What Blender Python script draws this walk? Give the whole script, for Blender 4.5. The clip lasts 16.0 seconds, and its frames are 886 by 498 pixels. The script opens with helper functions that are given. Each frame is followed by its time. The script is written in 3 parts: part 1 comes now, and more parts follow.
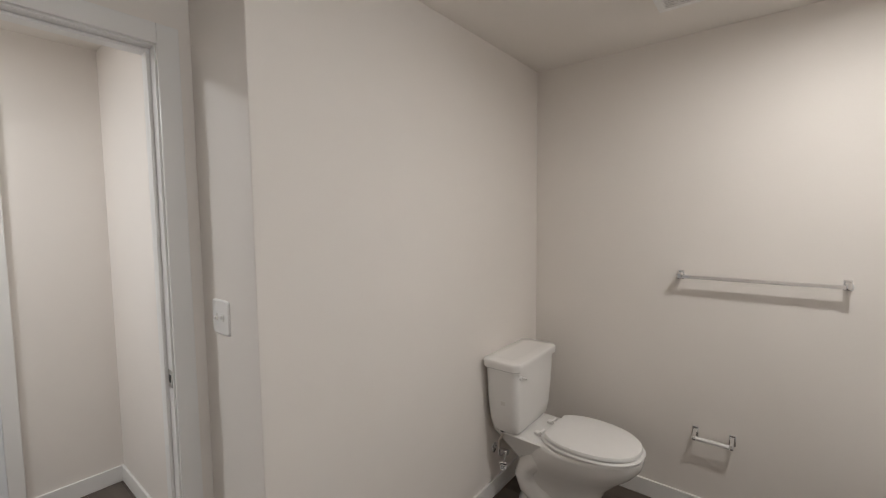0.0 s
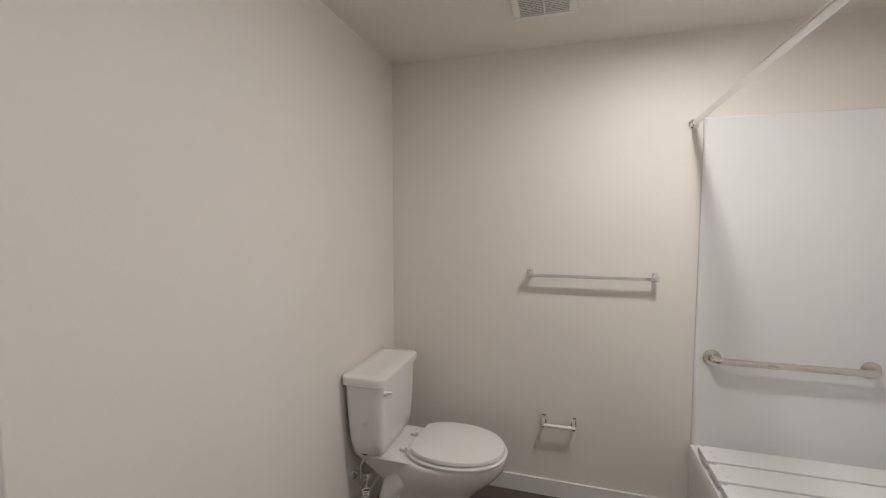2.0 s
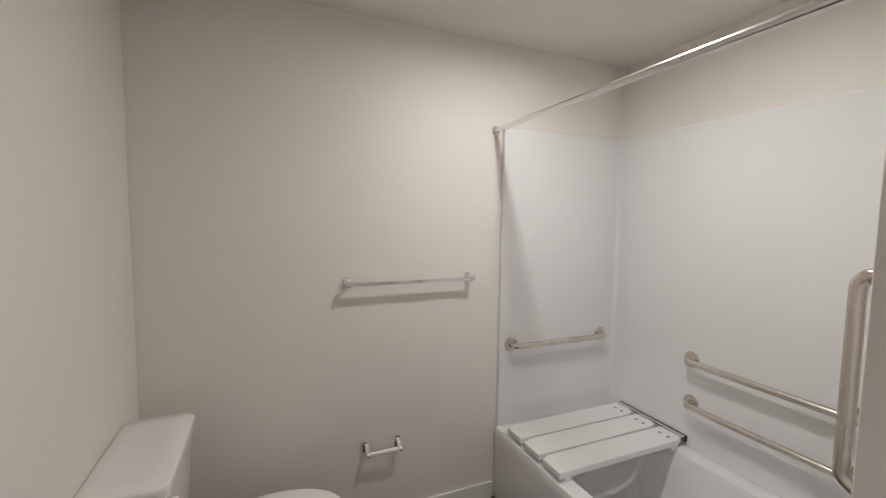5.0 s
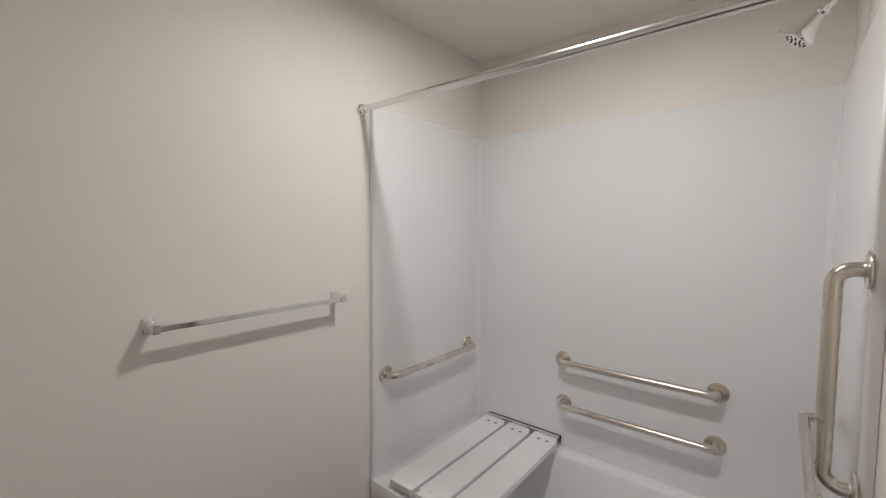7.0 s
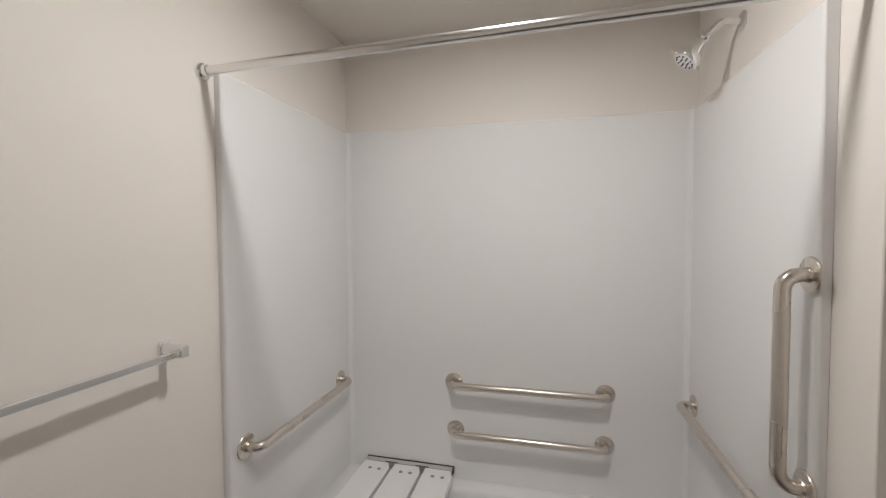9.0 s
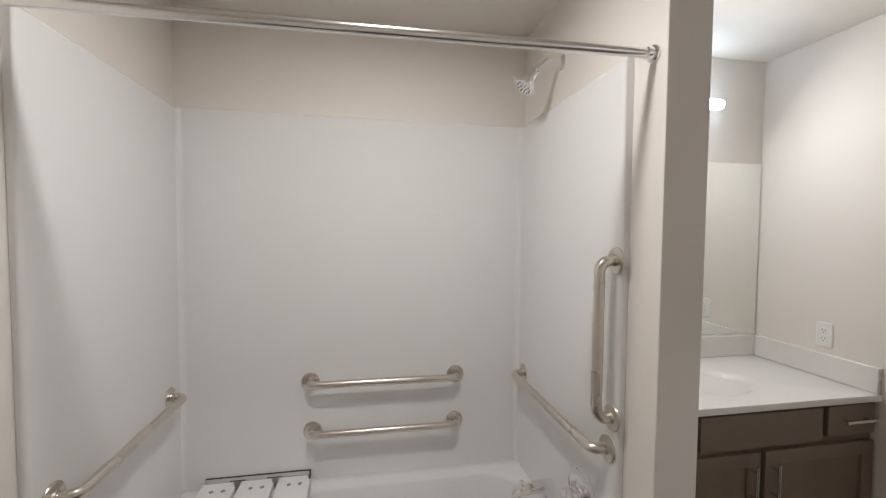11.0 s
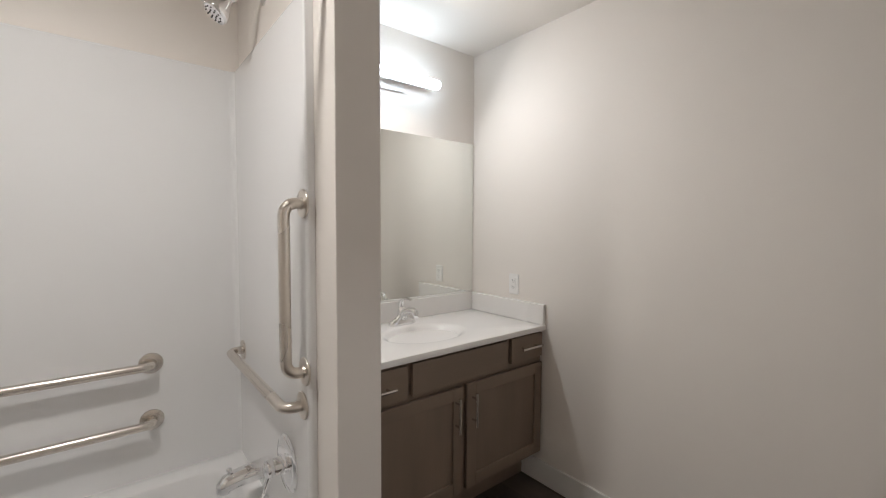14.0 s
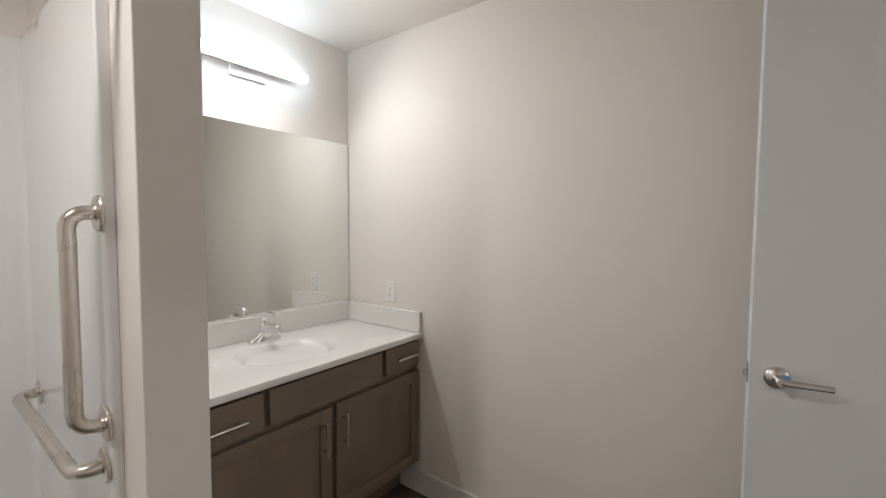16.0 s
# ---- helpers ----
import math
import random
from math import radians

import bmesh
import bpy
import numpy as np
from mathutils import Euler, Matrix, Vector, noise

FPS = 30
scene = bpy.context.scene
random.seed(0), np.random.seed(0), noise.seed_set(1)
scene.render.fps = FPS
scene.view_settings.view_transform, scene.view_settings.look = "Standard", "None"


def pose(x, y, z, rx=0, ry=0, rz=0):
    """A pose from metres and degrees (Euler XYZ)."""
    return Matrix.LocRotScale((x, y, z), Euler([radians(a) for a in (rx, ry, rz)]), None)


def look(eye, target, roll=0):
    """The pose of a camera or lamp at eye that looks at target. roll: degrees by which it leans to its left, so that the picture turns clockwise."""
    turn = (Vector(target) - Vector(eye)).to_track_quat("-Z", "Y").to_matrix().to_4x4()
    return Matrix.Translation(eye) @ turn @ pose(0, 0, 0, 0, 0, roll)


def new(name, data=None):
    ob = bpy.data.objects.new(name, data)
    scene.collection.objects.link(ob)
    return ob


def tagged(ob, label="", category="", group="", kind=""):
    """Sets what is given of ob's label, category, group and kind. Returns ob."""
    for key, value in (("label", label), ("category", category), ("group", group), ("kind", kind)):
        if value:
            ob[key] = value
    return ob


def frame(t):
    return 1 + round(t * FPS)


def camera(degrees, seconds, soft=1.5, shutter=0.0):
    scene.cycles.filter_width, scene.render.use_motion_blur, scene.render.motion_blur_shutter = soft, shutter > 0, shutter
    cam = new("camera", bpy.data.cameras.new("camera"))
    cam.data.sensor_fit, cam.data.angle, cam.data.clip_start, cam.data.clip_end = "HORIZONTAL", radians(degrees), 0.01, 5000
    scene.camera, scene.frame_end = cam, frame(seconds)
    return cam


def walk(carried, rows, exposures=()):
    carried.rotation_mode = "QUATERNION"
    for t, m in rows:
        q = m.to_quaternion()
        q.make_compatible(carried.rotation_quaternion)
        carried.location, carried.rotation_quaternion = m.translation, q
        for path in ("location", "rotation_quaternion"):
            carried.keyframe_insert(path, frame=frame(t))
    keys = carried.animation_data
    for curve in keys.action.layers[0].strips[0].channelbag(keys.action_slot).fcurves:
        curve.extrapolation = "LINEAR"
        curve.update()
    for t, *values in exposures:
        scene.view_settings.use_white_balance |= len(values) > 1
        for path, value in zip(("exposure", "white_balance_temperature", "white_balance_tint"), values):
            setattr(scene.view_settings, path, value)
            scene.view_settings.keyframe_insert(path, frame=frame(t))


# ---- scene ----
cam = camera(93.9, 16.0, 1.2)
PATH = [
    (0, (0.121, 0.203, 1.54), (-1.13, 1.757, 1.398), -0.6),
    (0.5, (0.127, 0.209, 1.512), (-1.013, 1.848, 1.387), -0.5),
    (1, (0.065, 0.248, 1.5), (-0.908, 1.992, 1.379), -0.2),
    (1.5, (-0.001, 0.299, 1.53), (-0.787, 2.133, 1.391), -0.2),
    (2, (-0.069, 0.321, 1.53), (-0.636, 2.234, 1.396), -0.0),
    (2.5, (-0.157, 0.338, 1.533), (-0.473, 2.309, 1.405), 0.1),
    (3, (-0.267, 0.413, 1.547), (-0.355, 2.406, 1.401), 0.1),
    (3.5, (-0.38, 0.46, 1.52), (-0.223, 2.45, 1.401), 0.2),
    (4, (-0.497, 0.508, 1.538), (-0.114, 2.467, 1.415), 0.2),
    (4.2, (-0.523, 0.539, 1.567), (-0.068, 2.482, 1.427), 0.4),
    (6.3, (-0.623, 1.064, 1.532), (0.702, 2.558, 1.411), 0.4),
    (6.5, (-0.629, 1.118, 1.533), (0.769, 2.544, 1.417), 0.4),
    (7, (-0.616, 1.267, 1.534), (0.934, 2.524, 1.412), 0.4),
    (7.5, (-0.555, 1.337, 1.528), (1.106, 2.447, 1.416), 0.1),
    (8, (-0.495, 1.481, 1.542), (1.277, 2.401, 1.425), 0.2),
    (8.2, (-0.488, 1.52, 1.536), (1.326, 2.356, 1.435), -0.0),
    (10.3, (-0.461, 1.847, 1.548), (1.536, 1.769, 1.455), 0.5),
    (10.5, (-0.472, 1.852, 1.545), (1.519, 1.691, 1.456), 0.5),
    (11, (-0.518, 1.844, 1.53), (1.446, 1.476, 1.44), 0.5),
    (11.5, (-0.54, 1.805, 1.519), (1.374, 1.23, 1.425), 0.4),
    (12, (-0.554, 1.732, 1.49), (1.285, 0.952, 1.395), 0.4),
    (12.5, (-0.544, 1.669, 1.448), (1.214, 0.719, 1.352), 0.4),
    (13, (-0.534, 1.636, 1.411), (1.145, 0.553, 1.314), 0.4),
    (13.5, (-0.553, 1.597, 1.397), (1.057, 0.415, 1.295), 0.4),
    (14, (-0.554, 1.535, 1.383), (1.004, 0.285, 1.278), 0.3),
    (14.5, (-0.553, 1.464, 1.38), (0.956, 0.155, 1.272), 0.3),
    (15, (-0.562, 1.399, 1.384), (0.882, 0.019, 1.276), 0.3),
    (15.5, (-0.578, 1.373, 1.404), (0.759, -0.111, 1.297), 0.4),
    (16, (-0.567, 1.394, 1.421), (0.63, -0.205, 1.314), 0.4),
]
# the clip's camera meters a little down on the white tub and up again on the darker walls
EXPOSURES = [(0, 0.42), (4, 0.38), (8, 0.23), (10.5, 0.24), (12, 0.30), (14, 0.35), (16, 0.40)]
walk(cam, [(t, look(eye, target, roll)) for t, eye, target, roll in PATH], EXPOSURES)

# ---- light and exposure ----
world = bpy.data.worlds.new("world")
world.use_nodes = True
world.node_tree.nodes["Background"].inputs[0].default_value = (0.5, 0.5, 0.5, 1)
world.node_tree.nodes["Background"].inputs[1].default_value = 0.0
scene.world = world


def area_lamp(name, m, size, power, color, size_y=None, shape="DISK"):
    data = bpy.data.lights.new(name, "AREA")
    data.shape, data.size, data.energy, data.color = shape, size, power, color
    if size_y:
        data.size_y = size_y
    ob = new(name, data)
    ob.matrix_world = m
    return ob


CEIL_LAMP = (0.415, 1.80)
LENS_STRENGTH = 350.0
area_lamp("hall_lamp_light", pose(-2.36, -0.42, 2.455), 0.25, 12.5, (0.93, 0.965, 1.0))
area_lamp("vanity_tube_light", look((1.276, 0.400, 2.166), (0.776, 0.400, 1.76)), 0.46, 4.5, (1.0, 0.98, 0.958), 0.03, "RECTANGLE")
TUBE_STRENGTH = 12.0

# ---- materials ----


def node_mat(name, color, rough=0.5, metal=0.0, noise_scale=8.0, tint=0.04, bump=0.0, bump_scale=400.0, coat=0.0,
             rough_var=0.06, stretch=(1, 1, 1), big_scale=1.3, big=0.03, random_piece=0.0, spec=0.5):
    """A principled surface with colour variation at two scales, varied gloss and fine relief."""
    mat = bpy.data.materials.new(name)
    mat.use_nodes = True
    nt = mat.node_tree
    bsdf = nt.nodes["Principled BSDF"]
    coord = nt.nodes.new("ShaderNodeTexCoord")
    mapping = nt.nodes.new("ShaderNodeMapping")
    mapping.inputs["Scale"].default_value = stretch
    nt.links.new(coord.outputs["Object"], mapping.inputs[0])

    def noise_tex(scale, detail):
        n = nt.nodes.new("ShaderNodeTexNoise")
        n.inputs["Scale"].default_value, n.inputs["Detail"].default_value = scale, detail
        nt.links.new(mapping.outputs[0], n.inputs["Vector"])
        return n

    def math_node(op, a, b):
        n = nt.nodes.new("ShaderNodeMath")
        n.operation = op
        for i, v in enumerate((a, b)):
            if isinstance(v, (int, float)):
                n.inputs[i].default_value = v
            else:
                nt.links.new(v, n.inputs[i])
        return n.outputs[0]

    fine, coarse = noise_tex(noise_scale, 5), noise_tex(big_scale, 3)
    f = math_node("MULTIPLY", math_node("SUBTRACT", fine.outputs[0], 0.5), 2 * tint)
    c = math_node("MULTIPLY", math_node("SUBTRACT", coarse.outputs[0], 0.5), 2 * big)
    total = math_node("ADD", math_node("ADD", f, c), 1.0)
    if random_piece:
        info = nt.nodes.new("ShaderNodeObjectInfo")
        r = math_node("MULTIPLY", math_node("SUBTRACT", info.outputs["Random"], 0.5), 2 * random_piece)
        total = math_node("ADD", total, r)
    hsv = nt.nodes.new("ShaderNodeHueSaturation")
    hsv.inputs["Color"].default_value = (*color, 1)
    nt.links.new(total, hsv.inputs["Value"])
    nt.links.new(hsv.outputs[0], bsdf.inputs["Base Color"])
    rr = math_node("ADD", math_node("MULTIPLY", math_node("SUBTRACT", coarse.outputs[0], 0.5), 2 * rough_var), rough)
    nt.links.new(rr, bsdf.inputs["Roughness"])
    bsdf.inputs["Metallic"].default_value = metal
    bsdf.inputs["Coat Weight"].default_value = coat
    bsdf.inputs["Coat Roughness"].default_value = 0.06
    bsdf.inputs["Specular IOR Level"].default_value = spec
    if bump:
        rel = noise_tex(bump_scale, 3)
        b = nt.nodes.new("ShaderNodeBump")
        b.inputs["Strength"].default_value, b.inputs["Distance"].default_value = bump, 0.002
        nt.links.new(rel.outputs[0], b.inputs["Height"])
        nt.links.new(b.outputs[0], bsdf.inputs["Normal"])
    return mat


PAINT = node_mat("wall_paint", (0.85, 0.796, 0.742), 0.55, noise_scale=5, tint=0.012, big=0.012, bump=0.12, bump_scale=140, spec=0.4)
CEILING_PAINT = node_mat("ceiling_paint", (0.85, 0.800, 0.745), 0.75, noise_scale=6, tint=0.012, big=0.015, bump=0.2, bump_scale=110, spec=0.3)
TRIM = node_mat("trim_paint", (0.84, 0.82, 0.795), 0.35, noise_scale=6, tint=0.015, big=0.015, bump=0.06, bump_scale=60)
DOOR_PAINT = node_mat("door_paint", (0.81, 0.82, 0.835), 0.4, noise_scale=4, tint=0.012, big=0.015, bump=0.05, bump_scale=90)
FIBREGLASS = node_mat("white_fibreglass", (0.86, 0.852, 0.846), 0.05, noise_scale=3, tint=0.01, big=0.012, bump=0.02, bump_scale=4, rough_var=0.02)
PORCELAIN = node_mat("white_porcelain", (0.88, 0.858, 0.83), 0.12, noise_scale=4, tint=0.01, big=0.012, coat=0.4, rough_var=0.03)
PLASTIC = node_mat("white_plastic", (0.87, 0.85, 0.825), 0.3, noise_scale=30, tint=0.015, big=0.02, bump=0.05, bump_scale=300)
SLAT_PLASTIC = node_mat("slat_plastic", (0.88, 0.87, 0.855), 0.42, noise_scale=12, tint=0.025, big=0.02, bump=0.15, bump_scale=90, stretch=(0.2, 1, 1))
CHROME = node_mat("chrome", (0.86, 0.86, 0.87), 0.06, 1.0, noise_scale=20, tint=0.02, big=0.03, rough_var=0.03)
ROD_STEEL = node_mat("polished_steel", (0.80, 0.79, 0.78), 0.20, 1.0, noise_scale=40, tint=0.03, big=0.03, rough_var=0.03)
STEEL = node_mat("satin_stainless", (0.69, 0.64, 0.585), 0.27, 1.0, noise_scale=60, tint=0.05, big=0.04, bump=0.05, bump_scale=500, rough_var=0.06)
NICKEL = node_mat("satin_nickel", (0.66, 0.63, 0.60), 0.26, 1.0, noise_scale=60, tint=0.04, big=0.03, rough_var=0.05)
ALUMINIUM = node_mat("mill_aluminium", (0.74, 0.73, 0.71), 0.45, 1.0, noise_scale=50, tint=0.05, big=0.04, stretch=(1, 0.1, 1), rough_var=0.06)
CABINET = node_mat("stained_wood", (0.225, 0.166, 0.124), 0.42, noise_scale=9, tint=0.28, big=0.16, big_scale=2.2, bump=0.15, bump_scale=30, stretch=(1, 1, 0.12), rough_var=0.1)
CABINET_H = node_mat("stained_wood_across", (0.225, 0.166, 0.124), 0.42, noise_scale=9, tint=0.28, big=0.16, big_scale=2.2, bump=0.15, bump_scale=30, stretch=(1, 0.12, 1), rough_var=0.1)
MARBLE = node_mat("cultured_marble", (0.86, 0.832, 0.805), 0.24, noise_scale=5, tint=0.02, big=0.03, coat=0.08, rough_var=0.03)
PLANK = node_mat("vinyl_plank", (0.105, 0.082, 0.068), 0.42, noise_scale=14, tint=0.4, big=0.22, big_scale=3, bump=0.2, bump_scale=60, stretch=(0.10, 1, 1), random_piece=0.22, rough_var=0.08)
SUBFLOOR = node_mat("dark_joint", (0.018, 0.015, 0.013), 0.8, noise_scale=20, tint=0.2)
# for dark rubber, plastic and print, and as painted shade in openings
DARK = node_mat("dark_parts_and_shade", (0.03, 0.028, 0.025), 0.6, noise_scale=20, tint=0.2)
DARK_METAL = node_mat("tarnished_metal", (0.16, 0.12, 0.09), 0.35, 0.9, noise_scale=30, tint=0.3, big=0.2)
BLUE_FILM = node_mat("blue_film", (0.25, 0.42, 0.75), 0.3, noise_scale=30, tint=0.1)
PLUG = node_mat("grey_plug", (0.30, 0.30, 0.30), 0.4, noise_scale=30, tint=0.05)
GASKET = node_mat("caulk", (0.72, 0.69, 0.65), 0.5, noise_scale=30, tint=0.05)

MIRROR = bpy.data.materials.new("mirror_silver")
MIRROR.use_nodes = True
_b = MIRROR.node_tree.nodes["Principled BSDF"]
_b.inputs["Base Color"].default_value = (0.86, 0.875, 0.85, 1)
_b.inputs["Metallic"].default_value, _b.inputs["Roughness"].default_value = 1.0, 0.015


def glow(name, color, strength):
    mat = bpy.data.materials.new(name)
    mat.use_nodes = True
    b = mat.node_tree.nodes["Principled BSDF"]
    b.inputs["Base Color"].default_value = (0.8, 0.8, 0.8, 1)
    b.inputs["Emission Color"].default_value, b.inputs["Emission Strength"].default_value = (*color, 1), strength
    return mat


TUBE_GLOW = glow("lit_tube", (0.72, 0.86, 1.0), TUBE_STRENGTH)
LENS_GLOW = glow("lit_ceiling_lens", (1.0, 0.978, 0.952), LENS_STRENGTH)
LAMP_GLOW = glow("lit_lens", (1.0, 0.93, 0.84), 12.0)

# ---- building helpers ----


def part(name, bm, material, parent=None, label=""):
    """Links a bmesh as one mesh object, under parent if one is given."""
    me = bpy.data.meshes.new(name)
    bmesh.ops.recalc_face_normals(bm, faces=bm.faces)
    bm.to_mesh(me)
    bm.free()
    smooth = [p.use_smooth for p in me.polygons]
    me.set_sharp_from_angle(angle=radians(38))
    me.polygons.foreach_set("use_smooth", smooth)
    me.materials.append(material)
    ob = new(name, me)
    if parent:
        ob.parent = parent
    return tagged(ob, label)


def thing(name, label, category, m=None, group=""):
    ob = new(name)
    ob.empty_display_size = 0.05
    if m is not None:
        ob.matrix_world = m
    return tagged(ob, label, category, group)


def structure(ob, label, category):
    return tagged(ob, label, category, kind="structure")


def bevel_sharp(bm, width, segs=2, angle=30):
    if width <= 0:
        return bm
    edges = [e for e in bm.edges if len(e.link_faces) == 2 and e.calc_face_angle(0) > radians(angle)]
    bmesh.ops.bevel(bm, geom=edges, offset=width, segments=segs, profile=0.5, affect="EDGES", clamp_overlap=True)
    return bm


def shade(bm):
    """Broad faces flat, narrow bevel faces smooth."""
    for f in bm.faces:
        f.smooth = min(e.calc_length() for e in f.edges) < 0.0075 and len(f.verts) <= 4
    return bm


def box(x0, x1, y0, y1, z0, z1, bevel=0.0, segs=2, into=None):
    bm = bmesh.new()
    bmesh.ops.create_cube(bm, size=1.0, matrix=Matrix.Translation(((x0 + x1) / 2, (y0 + y1) / 2, (z0 + z1) / 2)) @ Matrix.Diagonal((x1 - x0, y1 - y0, z1 - z0, 1)))
    bevel_sharp(bm, bevel, segs)
    shade(bm)
    return merge(into, bm) if into else bm


def merge(into, bm):
    me = bpy.data.meshes.new("tmp")
    bm.to_mesh(me)
    bm.free()
    into.from_mesh(me)
    bpy.data.meshes.remove(me)
    return into


def prism(poly, z0, z1, bevel=0.0, upright_only=False, segs=3):
    """A flat outline, pushed up from z0 to z1."""
    bm = bmesh.new()
    low = [bm.verts.new((x, y, z0)) for x, y in poly]
    high = [bm.verts.new((x, y, z1)) for x, y in poly]
    bm.faces.new(low[::-1])
    bm.faces.new(high)
    n = len(poly)
    for i in range(n):
        bm.faces.new((low[i], low[(i + 1) % n], high[(i + 1) % n], high[i]))
    bmesh.ops.recalc_face_normals(bm, faces=bm.faces)
    if bevel:
        edges = [e for e in bm.edges if e.calc_face_angle(0) > 0.5 and
                 (not upright_only or abs(e.verts[0].co.z - e.verts[1].co.z) > 0.001)]
        bmesh.ops.bevel(bm, geom=edges, offset=bevel, segments=segs, profile=0.5, affect="EDGES")
    return shade(bm)


def rings(loops, close=True, cap=(True, True)):
    """Skins a run of rings of equal count."""
    bm = bmesh.new()
    rows = [[bm.verts.new(p) for p in loop] for loop in loops]
    n = len(rows[0])
    for a, b in zip(rows, rows[1:]):
        for i in range(n if close else n - 1):
            j = (i + 1) % n
            bm.faces.new((a[i], a[j], b[j], b[i])).smooth = True
    if cap[0]:
        bm.faces.new(rows[0][::-1])
    if cap[1]:
        bm.faces.new(rows[-1])
    return bm


def sweep(path, radius, segs=14, caps=True, flat=1.0):
    """A tube along a path of points; radius is a number or one for each point."""
    pts = [Vector(p) for p in path]
    rad = radius if isinstance(radius, (list, tuple)) else [radius] * len(pts)
    up, loops = None, []
    for i, p in enumerate(pts):
        t = (pts[min(i + 1, len(pts) - 1)] - pts[max(i - 1, 0)]).normalized()
        if up is None:
            up = Vector((0, 0, 1)) if abs(t.z) < 0.9 else Vector((1, 0, 0))
        side = t.cross(up).normalized()
        up = side.cross(t).normalized()
        loops.append([p + rad[i] * (math.cos(2 * math.pi * k / segs) * side + flat * math.sin(2 * math.pi * k / segs) * up) for k in range(segs)])
    return rings(loops, cap=(caps, caps))


def rounded_path(points, r, n=7):
    """The points joined by straight runs with the corners rounded to radius r."""
    pts = [Vector(p) for p in points]
    out = [pts[0]]
    for a, b, c in zip(pts, pts[1:], pts[2:]):
        u, v = (a - b).normalized(), (c - b).normalized()
        half = math.acos(max(-1, min(1, u.dot(v)))) / 2
        d = r / math.tan(half)
        centre = b + (u + v).normalized() * (r / math.sin(half))
        s, e = b + u * d - centre, b + v * d - centre
        for k in range(n + 1):
            f, full = k / n, s.angle(e)
            out.append(centre + (s * math.sin((1 - f) * full) + e * math.sin(f * full)) / math.sin(full))
    out.append(pts[-1])
    return out


def lathe(profile, m=None, segs=32):
    """A profile of (radius, height) turned round z, then posed by m."""
    m = m or Matrix()
    loops = [[m @ Vector((max(r, 1e-4) * math.cos(2 * math.pi * k / segs), max(r, 1e-4) * math.sin(2 * math.pi * k / segs), z)) for k in range(segs)] for r, z in profile]
    return rings(loops)


def oval(cx, cy, a, b, z, n=48, power=2.0, back=None):
    """A superellipse ring; back gives the half length behind the centre."""
    loop = []
    for k in range(n):
        t = 2 * math.pi * k / n
        c, s = math.cos(t), math.sin(t)
        ax = a if c >= 0 or back is None else back
        loop.append(Vector((cx + ax * math.copysign(abs(c) ** (2 / power), c), cy + b * math.copysign(abs(s) ** (2 / power), s), z)))
    return loop


def facing(origin, normal, up=(0, 0, 1)):
    """A pose whose z points along normal and whose y points up."""
    z = Vector(normal).normalized()
    x = Vector(up).cross(z).normalized()
    y = z.cross(x)
    return Matrix.Translation(origin) @ Matrix((x, y, z)).transposed().to_4x4()


# ---- the room's shell ----
N, E, S, W = 2.62, 1.38, -0.258, -1.06
DOOR_X, SWITCH_Y, CEIL, HALL_CEIL = -1.44, 0.795, 2.44, 2.50
DOOR_S, DOOR_N, DOOR_H = -0.186, 0.688, 2.10
WING = (0.425, 0.965, 1.095)
HALL_W, HALL_N, HALL_S = -2.885, 0.855, -1.3
T = 0.12

structure(part("wall_north", box(W - T, E + T, N, N + T, 0, CEIL), PAINT), "beige painted wall behind the towel bar", "wall")
structure(part("wall_east", box(E, E + T, S - T, N, 0, CEIL), PAINT), "beige painted wall behind vanity and tub", "wall")
structure(part("wall_south", box(DOOR_X - T, E, S - T, S, 0, CEIL), PAINT), "plain beige painted wall beside the vanity", "wall")
structure(part("wall_west", prism([(W, N), (W - T, N), (W - T, SWITCH_Y + T), (DOOR_X, SWITCH_Y + T), (DOOR_X, SWITCH_Y), (W, SWITCH_Y)], 0, CEIL, 0.004, True), PAINT),
          "beige painted wall behind the toilet, with a corner", "wall")
structure(part("wall_wing", prism([(WING[0], WING[1]), (E, WING[1]), (E, WING[2]), (WING[0], WING[2])], 0, CEIL, 0.003, True), PAINT),
          "beige painted wing wall between tub and vanity", "wall")
bm = box(DOOR_X - T, DOOR_X, DOOR_N + 0.018, SWITCH_Y + T, 0, CEIL)
box(DOOR_X - T, DOOR_X, S, DOOR_S - 0.018, 0, CEIL, into=bm)
box(DOOR_X - T, DOOR_X, DOOR_S - 0.018, DOOR_N + 0.018, DOOR_H + 0.018, CEIL, into=bm)
structure(part("wall_doorway", bm, PAINT), "beige painted wall with the doorway", "wall")
structure(part("ceiling", box(DOOR_X - T, E + T, S - T, N + T, CEIL, CEIL + 0.1), CEILING_PAINT), "beige painted ceiling with light texture", "ceiling")

structure(part("wall_hall_north", box(HALL_W, DOOR_X - T, HALL_N, HALL_N + T, 0, HALL_CEIL), PAINT), "beige painted hall side wall", "wall")
structure(part("wall_hall_west", box(HALL_W - T, HALL_W, HALL_S - T, HALL_N + T, 0, HALL_CEIL), PAINT), "beige painted hall end wall", "wall")
structure(part("wall_hall_south", box(HALL_W, DOOR_X - T, HALL_S - T, HALL_S, 0, HALL_CEIL), PAINT), "beige painted hall wall", "wall")
structure(part("wall_hall_east", box(DOOR_X - T - 0.02, DOOR_X - T, HALL_S, S - 0.01, 0, HALL_CEIL), PAINT), "beige painted hall wall beside the doorway", "wall")
